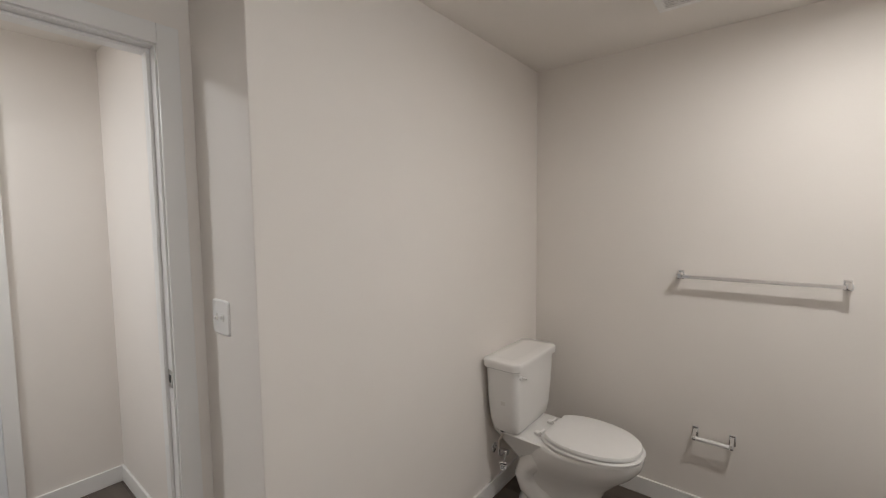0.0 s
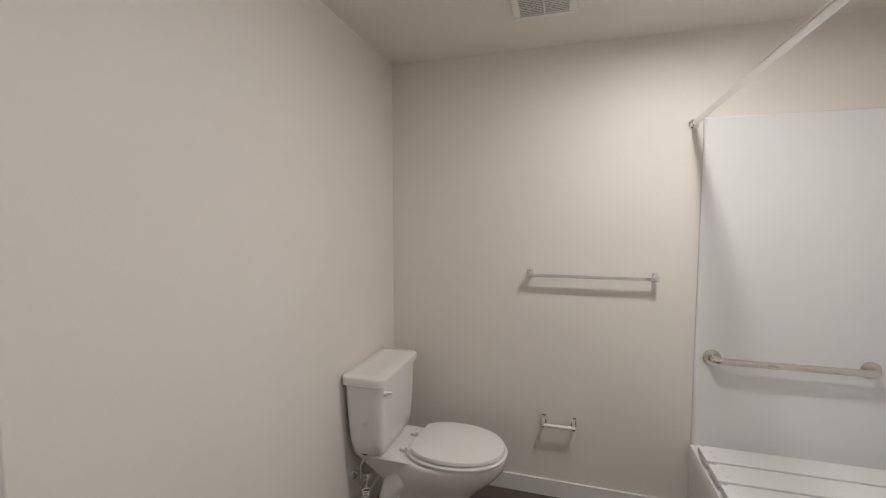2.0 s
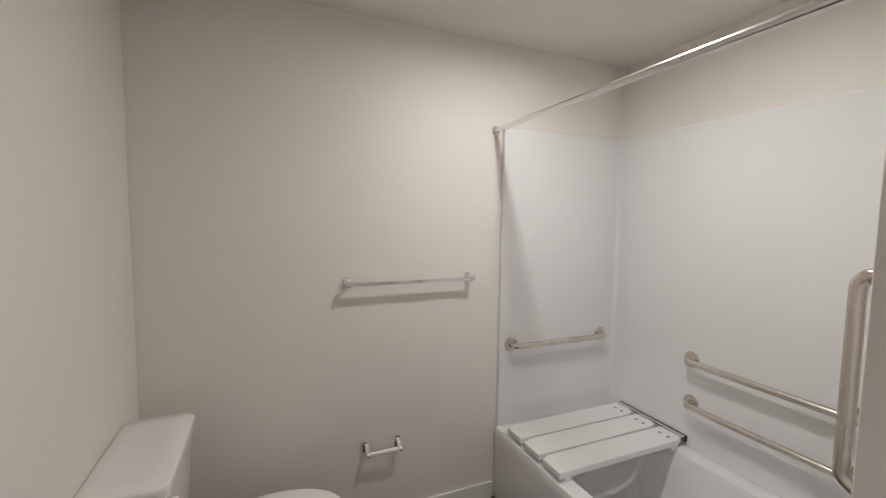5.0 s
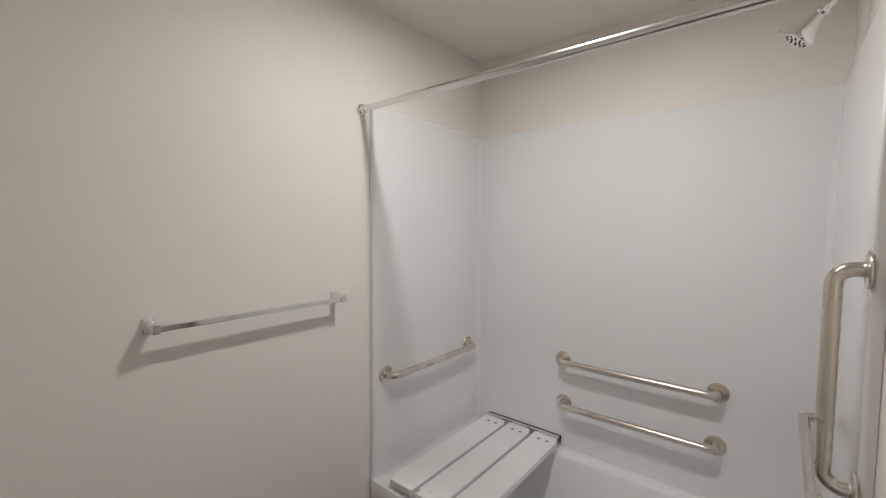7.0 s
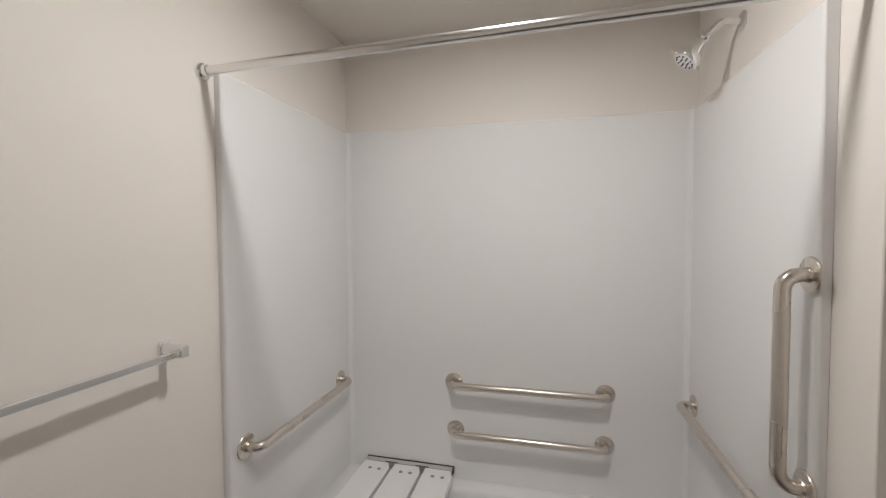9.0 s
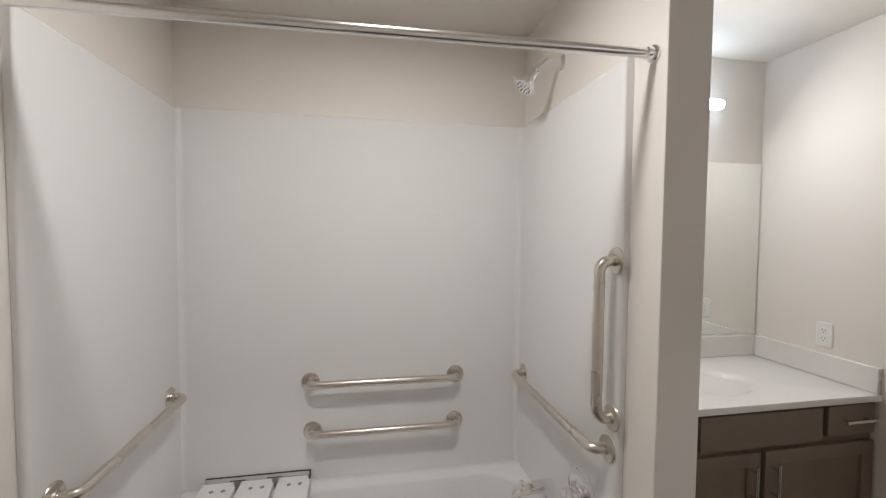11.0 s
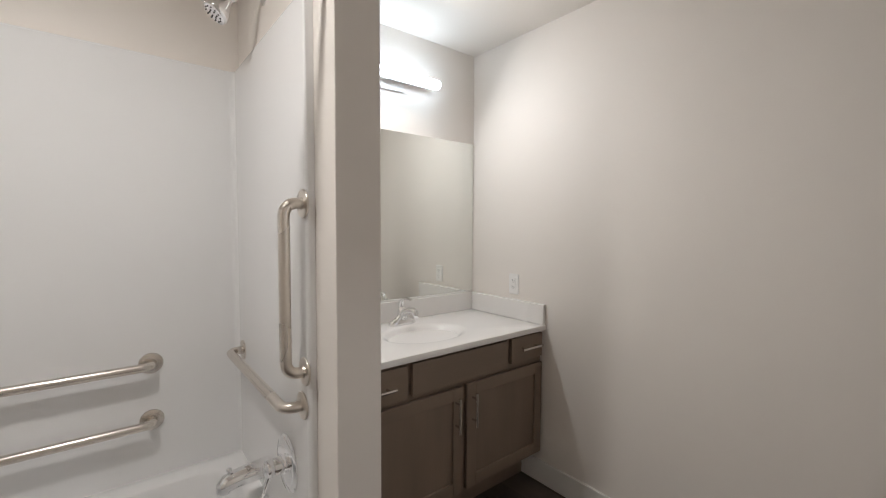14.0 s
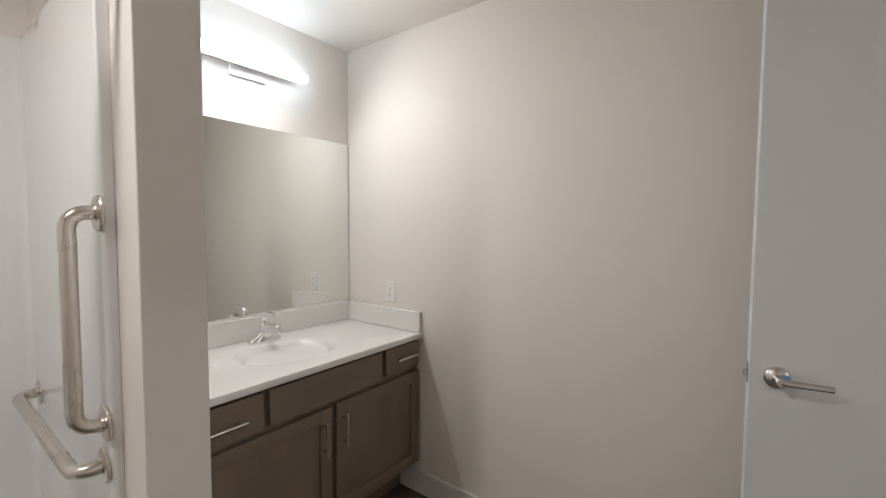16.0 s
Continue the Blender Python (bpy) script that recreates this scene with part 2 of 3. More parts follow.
structure(part("ceiling_hall", box(HALL_W - T, DOOR_X - T, HALL_S - T, HALL_N + T, HALL_CEIL, HALL_CEIL + 0.1), CEILING_PAINT), "beige painted hall ceiling", "ceiling")
bm = box(DOOR_X - T, DOOR_X - T + 0.02, HALL_S, HALL_N, CEIL + 0.1, HALL_CEIL + 0.1)
structure(part("wall_hall_header", bm, PAINT), "beige painted header above the doorway", "wall")

floor = structure(part("floor", box(HALL_W - T, E + T, HALL_S - T, N + T, -0.15, -0.004), SUBFLOOR), "dark brown vinyl plank floor", "floor")

# ---- baseboards ----
BASE_H, BASE_T = 0.095, 0.013


def baseboard(x0, y0, x1, y1, side, height=BASE_H):
    """A board along a wall; side points into the room."""
    if x0 == x1:
        bm = box(min(x0, x0 + side * BASE_T), max(x0, x0 + side * BASE_T), min(y0, y1), max(y0, y1), 0, height, 0.003)
    else:
        bm = box(min(x0, x1), max(x0, x1), min(y0, y0 + side * BASE_T), max(y0, y0 + side * BASE_T), 0, height, 0.003)
    structure(part("baseboard", bm, TRIM), "white painted baseboard", "baseboard")


baseboard(W + BASE_T, N, 0.535, N, -1)
baseboard(W, SWITCH_Y, W, N, 1)
baseboard(DOOR_X, SWITCH_Y, W, SWITCH_Y, -1)
baseboard(-1.40, S, 0.945, S, 1, 0.122)
baseboard(HALL_W, 0.442, HALL_W, HALL_N - BASE_T, 1)
baseboard(HALL_W, HALL_N, DOOR_X - T - 0.062, HALL_N, -1)
baseboard(WING[0], WING[1], WING[0], WING[2], -1)

# ---- doorway: jambs, stops, casings ----
door_1 = structure(thing("door_1", "white painted door frame with flat casing", "door frame"), "white painted door frame with flat casing", "door frame")
JT = 0.018
part("jamb", box(DOOR_X - T, DOOR_X, DOOR_N, DOOR_N + JT, 0, DOOR_H + JT, 0.001), TRIM, door_1)
part("jamb", box(DOOR_X - T, DOOR_X, DOOR_S - JT, DOOR_S, 0, DOOR_H + JT, 0.001), TRIM, door_1)
part("head_jamb", box(DOOR_X - T, DOOR_X, DOOR_S, DOOR_N, DOOR_H, DOOR_H + JT, 0.001), TRIM, door_1)
part("door_stop", box(DOOR_X - 0.075, DOOR_X - 0.04, DOOR_N - 0.011, DOOR_N, 0, DOOR_H, 0.002), TRIM, door_1)
part("door_stop", box(DOOR_X - 0.075, DOOR_X - 0.04, DOOR_S, DOOR_S + 0.011, 0, DOOR_H, 0.002), TRIM, door_1)
part("door_stop", box(DOOR_X - 0.075, DOOR_X - 0.04, DOOR_S + 0.011, DOOR_N - 0.011, DOOR_H - 0.011, DOOR_H, 0.002), TRIM, door_1)
CW = 0.064
for x0, x1 in ((DOOR_X, DOOR_X + 0.014), (DOOR_X - T - 0.014, DOOR_X - T)):
    part("casing", box(x0, x1, DOOR_N + 0.005, DOOR_N + 0.005 + CW, 0, DOOR_H + 0.005 + CW, 0.003), TRIM, door_1)
    part("casing", box(x0, x1, DOOR_S - 0.050, DOOR_S - 0.005, 0, DOOR_H + 0.005 + CW, 0.003), TRIM, door_1)
    part("casing", box(x0, x1, DOOR_S - 0.005, DOOR_N + 0.005, DOOR_H + 0.005, DOOR_H + 0.005 + CW, 0.003), TRIM, door_1)
LATCH_Z = 1.012
bm = box(DOOR_X - 0.036, DOOR_X - 0.004, DOOR_N - 0.002, DOOR_N, LATCH_Z - 0.03, LATCH_Z + 0.03, 0.0008)
strike = part("strike_plate", bm, NICKEL, door_1, "satin nickel strike plate")
# no hole is cut: a thin dark block paints the shade inside it
part("strike_hole", box(DOOR_X - 0.027, DOOR_X - 0.015, DOOR_N - 0.003, DOOR_N - 0.0021, LATCH_Z - 0.013, LATCH_Z + 0.013), DARK, strike)

# the open leaf
HINGE = (DOOR_X + 0.016, DOOR_S + 0.006)
LEAF_W, LEAF_T = 0.862, 0.040
ANGLE = 9.0
leaf = thing("door_leaf", "white flush door standing open beside the wall", "door", pose(HINGE[0], HINGE[1], 0, 0, 0, ANGLE))
part("panel", box(0.0, LEAF_W, -LEAF_T, 0.0, 0.012, DOOR_H - 0.006, 0.002), DOOR_PAINT, leaf)


def lever_side(sign):
    y = 0.0 if sign > 0 else -LEAF_T
    cx = LEAF_W - 0.062
    m = facing((cx, y, LATCH_Z), (0, sign, 0))
    rose = part("rose", lathe([(0.031, 0), (0.031, 0.004), (0.028, 0.009), (0.019, 0.013), (0.0135, 0.016), (0.0115, 0.030), (0.0115, 0.048), (0.009, 0.050)], m), NICKEL, leaf, "round satin nickel rose")
    yo = y + sign * 0.043
    path = rounded_path([(cx, y + sign * 0.03, LATCH_Z), (cx, yo, LATCH_Z), (cx - 0.108, yo, LATCH_Z)], 0.008, 5)
    part("lever", sweep(path, [0.010] * 3 + [0.0095] * (len(path) - 4) + [0.0085], 14), NICKEL, leaf, "satin nickel lever handle")
    return rose


rose = lever_side(1)
lever_side(-1)
part("protective_film", box(LEAF_W - 0.085, LEAF_W - 0.067, 0.022, 0.024, LATCH_Z - 0.004, LATCH_Z + 0.016, 0.0005), BLUE_FILM, rose, "scrap of blue protective film")
part("latch_plate", box(LEAF_W, LEAF_W + 0.0015, -0.033, -0.007, LATCH_Z - 0.029, LATCH_Z + 0.029, 0.0006), NICKEL, leaf, "satin nickel latch plate")
part("latch_bolt", prism([(LEAF_W, -0.027), (LEAF_W + 0.004, -0.027), (LEAF_W + 0.013, -0.014), (LEAF_W + 0.013, -0.012), (LEAF_W, -0.012)], LATCH_Z - 0.008, LATCH_Z + 0.008, 0.001), NICKEL, leaf)
for z in (0.25, 1.05, 1.85):
    part("hinge", sweep([(-0.004, 0.004, z - 0.045), (-0.004, 0.004, z + 0.045)], 0.006, 12), NICKEL, leaf)

# a second doorway in the hall
hall_door = structure(thing("door_2", "white painted closed hall door with casing", "door"), "white painted closed hall door with casing", "door")
HD = 0.44
part("casing", box(HALL_W, HALL_W + 0.018, HD - CW, HD, 0, 2.17, 0.003), TRIM, hall_door)
part("casing", box(HALL_W, HALL_W + 0.018, HD - 0.94, HD - 0.94 + CW, 0, 2.17, 0.003), TRIM, hall_door)
part("casing", box(HALL_W, HALL_W + 0.018, HD - 0.94 + CW, HD - CW, 2.17 - CW, 2.17, 0.003), TRIM, hall_door)
part("door_panel", box(HALL_W - 0.02, HALL_W + 0.006, HD - 0.94 + CW, HD - CW, 0.01, 2.17 - CW, 0.002), DOOR_PAINT, hall_door)

# ---- light switch and outlet ----


def wall_plate(name, label, category, m, gangs, toggle):
    """A switch or outlet plate, one unit wide for each gang."""
    plate = thing(name, label, category, m)
    hw = 0.036 + 0.023 * (gangs - 1)
    part("plate", rings([oval(0, 0, hw, 0.058, 0, 40, 12), oval(0, 0, hw, 0.058, 0.003, 40, 12), oval(0, 0, hw - 0.004, 0.054, 0.0062, 40, 12)]), PLASTIC, plate)
    for g in range(gangs):
        gx = 0.046 * (g - (gangs - 1) / 2)
        if toggle:
            up = 1 if g else -1
            part("toggle_slot", box(gx - 0.0055, gx + 0.0055, -0.012, 0.012, 0.006, 0.0068, 0.0003), GASKET, plate)
            part("toggle", prism([(gx - 0.004, -0.002 * up), (gx + 0.004, -0.002 * up), (gx + 0.0035, 0.009 * up), (gx - 0.0035, 0.009 * up)], 0.006, 0.017, 0.001), PLASTIC, plate)
        else:
            part("insert", rings([oval(gx, 0, 0.0168, 0.034, 0.006, 40, 14), oval(gx, 0, 0.0165, 0.0335, 0.0085, 40, 14)]), PLASTIC, plate)
            for cy in (-0.019, 0.019):
                # slots and earth holes are dark blocks, their inner shade given by colour
                part("slot", box(-0.0075, -0.0055, cy - 0.001, cy + 0.008, 0.008, 0.009), DARK, plate)
                part("slot", box(0.0055, 0.0075, cy - 0.001, cy + 0.007, 0.008, 0.009), DARK, plate)
                part("earth_hole", lathe([(0.0024, 0.008), (0.0024, 0.009)], pose(0, cy - 0.008, 0), 12), DARK, plate)
            part("test_button", box(-0.006, 0.006, -0.0045, -0.0005, 0.0084, 0.0096, 0.0004), PLASTIC, plate)
            part("reset_button", box(-0.006, 0.006, 0.0008, 0.0048, 0.0084, 0.0096, 0.0004), PLASTIC, plate)
        for cy in (-0.048, 0.048):
            part("screw", lathe([(0.003, 0.006), (0.003, 0.0068), (0.002, 0.0072)], pose(gx, cy, 0), 12), PLASTIC, plate)
    return plate


wall_plate("light_switch", "white plastic double toggle light switch on beige wall", "light switch", facing((-1.296, SWITCH_Y, 1.226), (0, -1, 0)), 2, True)
wall_plate("wall_outlet", "white plastic outlet above the vanity splash", "outlet", facing((1.028, S, 1.061), (0, 1, 0)), 1, False)

# ---- ceiling vent ----
vent = thing("ceiling_vent", "white plastic exhaust fan grille on the ceiling", "vent", pose(-0.173, 2.112, CEIL))
VH = 0.132
bm = bmesh.new()
for x0, x1, y0, y1 in ((-VH, VH, -VH, -VH + 0.03), (-VH, VH, VH - 0.03, VH), (-VH, -VH + 0.03, -VH + 0.03, VH - 0.03), (VH - 0.03, VH, -VH + 0.03, VH - 0.03)):
    box(x0, x1, y0, y1, -0.022, 0, 0.004, into=bm)
part("frame", bm, PLASTIC, vent)
# solid dark sheet: the shade between the slats is put into its colour
part("backing", box(-VH + 0.03, VH - 0.03, -VH + 0.03, VH - 0.03, -0.016, -0.012), DARK, vent, "flat dark sheet painted as shade behind the slats")
slat_me = None
for i in range(14):
    y = -VH + 0.040 + i * (2 * VH - 0.080) / 13
    if slat_me is None:
        slat = part("slat", box(-VH + 0.03, VH - 0.03, -0.0034, 0.0034, -0.021, -0.018, 0.0007), PLASTIC, vent)
        slat_me = slat.data
    else:
        slat = new("slat", slat_me)
        slat.parent = vent
    slat.location = (0, y, 0)
part("rib", box(-0.003, 0.003, -VH + 0.03, VH - 0.03, -0.0225, -0.016, 0.0007), PLASTIC, vent)

# ---- ceiling light ----
ceiling_light = thing("ceiling_light", "small round lit ceiling light with white base", "ceiling light", pose(*CEIL_LAMP, CEIL))
part("base", lathe([(0.0525, -0.012), (0.0535, -0.022), (0.066, -0.018), (0.074, 0.0), (0.0, 0.0)], None, 40), PLASTIC, ceiling_light)
part("lens", lathe([(0.052, -0.0125), (0.051, -0.0175), (0.048, -0.0188), (0.036, -0.0196), (0.0, -0.020)], None, 24), LENS_GLOW, ceiling_light, "glowing frosted lens")
hall_light = thing("hall_ceiling_light", "round white lit hall ceiling light", "ceiling light", pose(-2.36, -0.42, HALL_CEIL))
part("trim_ring", lathe([(0.135, -0.03), (0.155, -0.025), (0.16, 0.0), (0.135, 0.0)], None, 40), PLASTIC, hall_light)
part("lens", lathe([(0.0, -0.026), (0.134, -0.026), (0.134, -0.004), (0.0, -0.004)], None, 40), LAMP_GLOW, hall_light, "glowing round lens")

# ---- towel bar and paper holder ----


def square_post(parent, x, z, depth, size):
    part("wall_bracket", box(x - size * 0.75, x + size * 0.75, N - 0.008, N, z - size * 1.15, z + size * 1.15, 0.003), CHROME, parent)
    part("post", box(x - size * 0.55, x + size * 0.55, N - depth, N - 0.007, z - size * 0.75, z + size * 0.75, 0.004), CHROME, parent)


TB = (-0.250, 0.366, 1.246)
towel_bar = thing("towel_bar", "polished chrome square towel bar on beige wall", "towel bar")
for x in TB[:2]:
    square_post(towel_bar, x, TB[2], 0.072, 0.020)
part("bar", box(TB[0] - 0.004, TB[1] + 0.004, N - 0.066, N - 0.050, TB[2] - 0.011, TB[2] + 0.005, 0.0015), CHROME, towel_bar)

TP = (-0.165, -0.008, 0.438)
paper_holder = thing("paper_holder", "chrome toilet paper holder with empty white roller", "toilet paper holder")
for x in TP[:2]:
    part("wall_bracket", box(x - 0.014, x + 0.014, N - 0.008, N, TP[2] - 0.026, TP[2] + 0.03, 0.003), CHROME, paper_holder)
    bm = prism([(0, -0.018), (0.0, 0.022), (-0.06, 0.0), (-0.066, -0.010), (-0.060, -0.022)], -0.008, 0.008, 0.002)
    bmesh.ops.transform(bm, matrix=Matrix(((0, 0, 1, x), (1, 0, 0, N - 0.004), (0, 1, 0, TP[2]), (0, 0, 0, 1))), verts=bm.verts)
    part("arm", bm, CHROME, paper_holder)
part("roller", sweep([(TP[0] + 0.008, N - 0.055, TP[2] - 0.012), (TP[0] + 0.07, N - 0.055, TP[2] - 0.012), (TP[0] + 0.071, N - 0.055, TP[2] - 0.012), (TP[1] - 0.008, N - 0.055, TP[2] - 0.012)],
                      [0.0095, 0.0095, 0.0108, 0.0108], 16), PLASTIC, paper_holder, "white plastic spring roller")

# ---- tub and surround ----
TX, TY0, TY1, RIM = 0.548, WING[2] + 0.004, N - 0.006, 0.412
SX, SY0, SY1, STOP = 1.360, WING[2] + 0.024, N - 0.020, 2.022
tub = thing("bathtub", "glossy white fibreglass bathtub with straight apron", "bathtub")


def rounded_rect(x0, x1, y0, y1, r, z, n=8):
    loop = []
    for (ax, ay), a0 in zip(((x1 - r, y1 - r), (x0 + r, y1 - r), (x0 + r, y0 + r), (x1 - r, y0 + r)), (0, 90, 180, 270)):
        for k in range(n + 1):
            a = radians(a0 + 90 * k / n)
            loop.append(Vector((ax + r * math.cos(a), ay + r * math.sin(a), z)))
    return loop


x1, y0, y1 = E - 0.004, TY0, TY1
loops = [rounded_rect(TX + 0.006, x1, y0, y1, 0.004, 0.0), rounded_rect(TX + 0.004, x1, y0, y1, 0.006, 0.05), rounded_rect(TX, x1, y0, y1, 0.006, RIM - 0.06),
         rounded_rect(TX, x1, y0, y1, 0.006, RIM - 0.018), rounded_rect(TX + 0.005, x1 - 0.004, y0 + 0.004, y1 - 0.004, 0.008, RIM - 0.005),
         rounded_rect(TX + 0.016, x1 - 0.01, y0 + 0.01, y1 - 0.01, 0.010, RIM),
         rounded_rect(TX + 0.075, x1 - 0.085, y0 + 0.060, y1 - 0.11, 0.12, RIM), rounded_rect(TX + 0.088, x1 - 0.098, y0 + 0.072, y1 - 0.124, 0.12, RIM - 0.006),
         rounded_rect(TX + 0.096, x1 - 0.106, y0 + 0.080, y1 - 0.136, 0.12, RIM - 0.022), rounded_rect(TX + 0.12, x1 - 0.13, y0 + 0.105, y1 - 0.22, 0.12, 0.20),
         rounded_rect(TX + 0.14, x1 - 0.15, y0 + 0.125, y1 - 0.30, 0.12, 0.12), rounded_rect(TX + 0.17, x1 - 0.18, y0 + 0.16, y1 - 0.34, 0.10, 0.085),
         rounded_rect(TX + 0.22, x1 - 0.23, y0 + 0.22, y1 - 0.40, 0.08, 0.08)]
part("shell", rings(loops), FIBREGLASS, tub)
part("overflow_plate", lathe([(0.036, 0), (0.036, 0.004), (0.028, 0.009), (0.0, 0.011)], facing((0.955, TY0 + 0.087, RIM - 0.062), (0, 1, 0.12))), CHROME, tub, "round chrome overflow plate")
part("drain", lathe([(0.034, 0), (0.034, 0.003), (0.024, 0.004), (0.022, 0.001), (0.0, 0.001)], pose(0.955, TY0 + 0.30, 0.081)), CHROME, tub, "chrome drain")

surround = thing("tub_surround", "glossy white three-sided fibreglass tub surround", "tub surround")
FX, R = 0.556, 0.020


def panel_top(bm, width=0.009):
    """Rounds the upper inner edges and the free front edge of a panel."""
    edges = [e for e in bm.edges if all(abs(v.co.z - STOP) < 1e-4 and v.co.x < E - 0.006 and WING[2] + 0.005 < v.co.y < N - 0.005 for v in e.verts)]
    bmesh.ops.bevel(bm, geom=edges, offset=width, segments=3, profile=0.5, affect="EDGES")
    edges = [e for e in bm.edges if all(abs(v.co.x - FX) < 1e-4 and WING[2] + 0.005 < v.co.y < N - 0.005 for v in e.verts) and abs(e.verts[0].co.z - e.verts[1].co.z) > 0.5]
    if edges:
        bmesh.ops.bevel(bm, geom=edges, offset=0.0165, segments=6, profile=0.5, affect="EDGES")
    return shade(bm)


JOIN = SX - R
arc_n = [(SX - R + R * math.sin(radians(a)), SY1 - R + R * math.cos(radians(a))) for a in range(0, 91, 10)]
arc_s = [(SX - R + R * math.cos(radians(a)), SY0 + R - R * math.sin(radians(a))) for a in range(0, 91, 10)]
bm = prism(arc_n + arc_s + [(JOIN, WING[2] + 0.001), (E - 0.001, WING[2] + 0.001), (E - 0.001, N - 0.001), (JOIN, N - 0.001)], RIM - 0.003, STOP)
part("back_panel", panel_top(bm), FIBREGLASS, surround)
part("end_panel", panel_top(prism([(FX, SY1), (JOIN, SY1), (JOIN, N - 0.001), (FX, N - 0.001)], RIM - 0.003, STOP)), FIBREGLASS, surround)
part("end_panel", panel_top(prism([(FX, WING[2] + 0.001), (JOIN, WING[2] + 0.001), (JOIN, SY0), (FX, SY0)], RIM - 0.003, STOP)), FIBREGLASS, surround)

# ---- curtain rod ----
rod = thing("curtain_rod", "polished steel shower curtain rod across the tub", "curtain rod")
RZ = 1.999
ROD_S, ROD_N = 0.474, 0.514
part("rod", sweep([(ROD_S, WING[2] + 0.004, RZ), (ROD_N, N - 0.004, RZ)], 0.0130, 24), ROD_STEEL, rod)
for x, y, d in ((ROD_S, WING[2], 1), (ROD_N, N, -1)):
    part("flange", lathe([(0.0235, 0), (0.0245, 0.005), (0.022, 0.010), (0.0175, 0.013), (0.016, 0.024), (0.0135, 0.026)], facing((x, y, RZ), (0, d, 0))), CHROME, rod)

# ---- grab bars ----


def grab_bar(a, b, normal, label):
    bar = thing("grab_bar", label, "grab bar", None, "grab bars round the tub")
    a, b, n = Vector(a), Vector(b), Vector(normal)
    out = n * 0.054
    part("tube", sweep(rounded_path([a, a + out, b + out, b], 0.034, 8), 0.0158, 18), STEEL, bar)
    for p in (a, b):
        m = facing(p, normal, (0, 0, 1) if abs(n.z) < 0.5 else (1, 0, 0))
        part("flange", lathe([(0.0395, 0), (0.0400, 0.003), (0.0385, 0.0055), (0.034, 0.0068), (0.0185, 0.0075), (0.0168, 0.011)], m), STEEL, bar)
    return bar


SATIN = "satin stainless steel grab bar, "
grab_bar((0.628, SY1, 0.864), (1.250, SY1, 0.864), (0, -1, 0), SATIN + "level, above the tub seat")
grab_bar((SX, 2.083, 0.858), (SX, 1.430, 0.858), (-1, 0, 0), SATIN + "level, upper of two")
grab_bar((SX, 2.075, 0.638), (SX, 1.432, 0.638), (-1, 0, 0), SATIN + "level, lower of two")
grab_bar((0.600, SY0, 0.872), (1.282, SY0, 0.872), (0, 1, 0), SATIN + "level, above the tub valve")
grab_bar((0.580, SY0, 0.976), (0.580, SY0, 1.446), (0, 1, 0), SATIN + "upright beside the tub opening")

# ---- shower head, valve, spout ----
shower = thing("shower_head", "polished chrome shower head on a bent arm", "shower head")
AX, AZ = 1.0, 2.182
part("flange", lathe([(0.029, 0), (0.029, 0.003), (0.022, 0.007), (0.011, 0.010)], facing((AX, WING[2], AZ), (0, 1, 0))), ALUMINIUM, shower)
tip = Vector((AX, WING[2] + 0.100, AZ - 0.034))
part("arm", sweep(rounded_path([(AX, WING[2] + 0.002, AZ), (AX, WING[2] + 0.062, AZ + 0.004), tip], 0.035, 8), 0.0105, 16), CHROME, shower)
aim = Vector((0.0, 0.62, -0.78)).normalized()
hm = facing(tip, aim)
part("ball_joint", lathe([(0.010, -0.008), (0.016, 0.0), (0.0165, 0.010), (0.012, 0.016), (0.013, 0.022)], hm, 24), CHROME, shower)
head = part("head", lathe([(0.012, 0.016), (0.015, 0.026), (0.024, 0.048), (0.036, 0.066), (0.0415, 0.078), (0.042, 0.088), (0.038, 0.094), (0.034, 0.095), (0.0, 0.095)], hm), CHROME, shower)
nozzles = bmesh.new()
for k in range(18):
    r = 0.013 if k < 6 else 0.027
    a = k * math.tau / (6 if k < 6 else 12)
    merge(nozzles, lathe([(0.0028, 0), (0.0024, 0.003), (0.001, 0.0034)], hm @ pose(r * math.cos(a), r * math.sin(a), 0.094), 8))
part("nozzles", nozzles, DARK, head, "dark rubber nozzles")
part("spray_tab", sweep([hm @ Vector((0, 0.040, 0.086)), hm @ Vector((0, 0.056, 0.088))], 0.004, 10), CHROME, head)

valve = thing("tub_valve", "polished chrome single-handle tub valve", "valve")
VX, VZ = 0.738, 0.640
vm = facing((VX, SY0, VZ), (0, 1, 0))
part("escutcheon", lathe([(0.088, 0), (0.088, 0.004), (0.080, 0.010), (0.060, 0.013), (0.030, 0.015), (0.026, 0.020)], vm, 48), CHROME, valve)
part("hub", lathe([(0.026, 0.014), (0.027, 0.040), (0.025, 0.046), (0.027, 0.050), (0.025, 0.066), (0.016, 0.074), (0.0, 0.076)], vm), CHROME, valve)
part("lever", sweep([(VX, SY0 + 0.056, VZ - 0.015), (VX + 0.006, SY0 + 0.066, VZ - 0.05), (VX + 0.010, SY0 + 0.076, VZ - 0.085)], [0.011, 0.0085, 0.0075], 14), CHROME, valve)

spout = thing("tub_spout", "polished chrome tub spout with diverter knob", "tub spout")
PX, PZ = 0.966, 0.520
part("body", sweep([(PX, SY0, PZ), (PX, SY0 + 0.004, PZ), (PX, SY0 + 0.05, PZ), (PX, SY0 + 0.10, PZ - 0.004), (PX, SY0 + 0.130, PZ - 0.010), (PX, SY0 + 0.142, PZ - 0.022), (PX, SY0 + 0.145, PZ - 0.036)],
                   [0.034, 0.035, 0.033, 0.031, 0.030, 0.027, 0.023], 22), CHROME, spout)
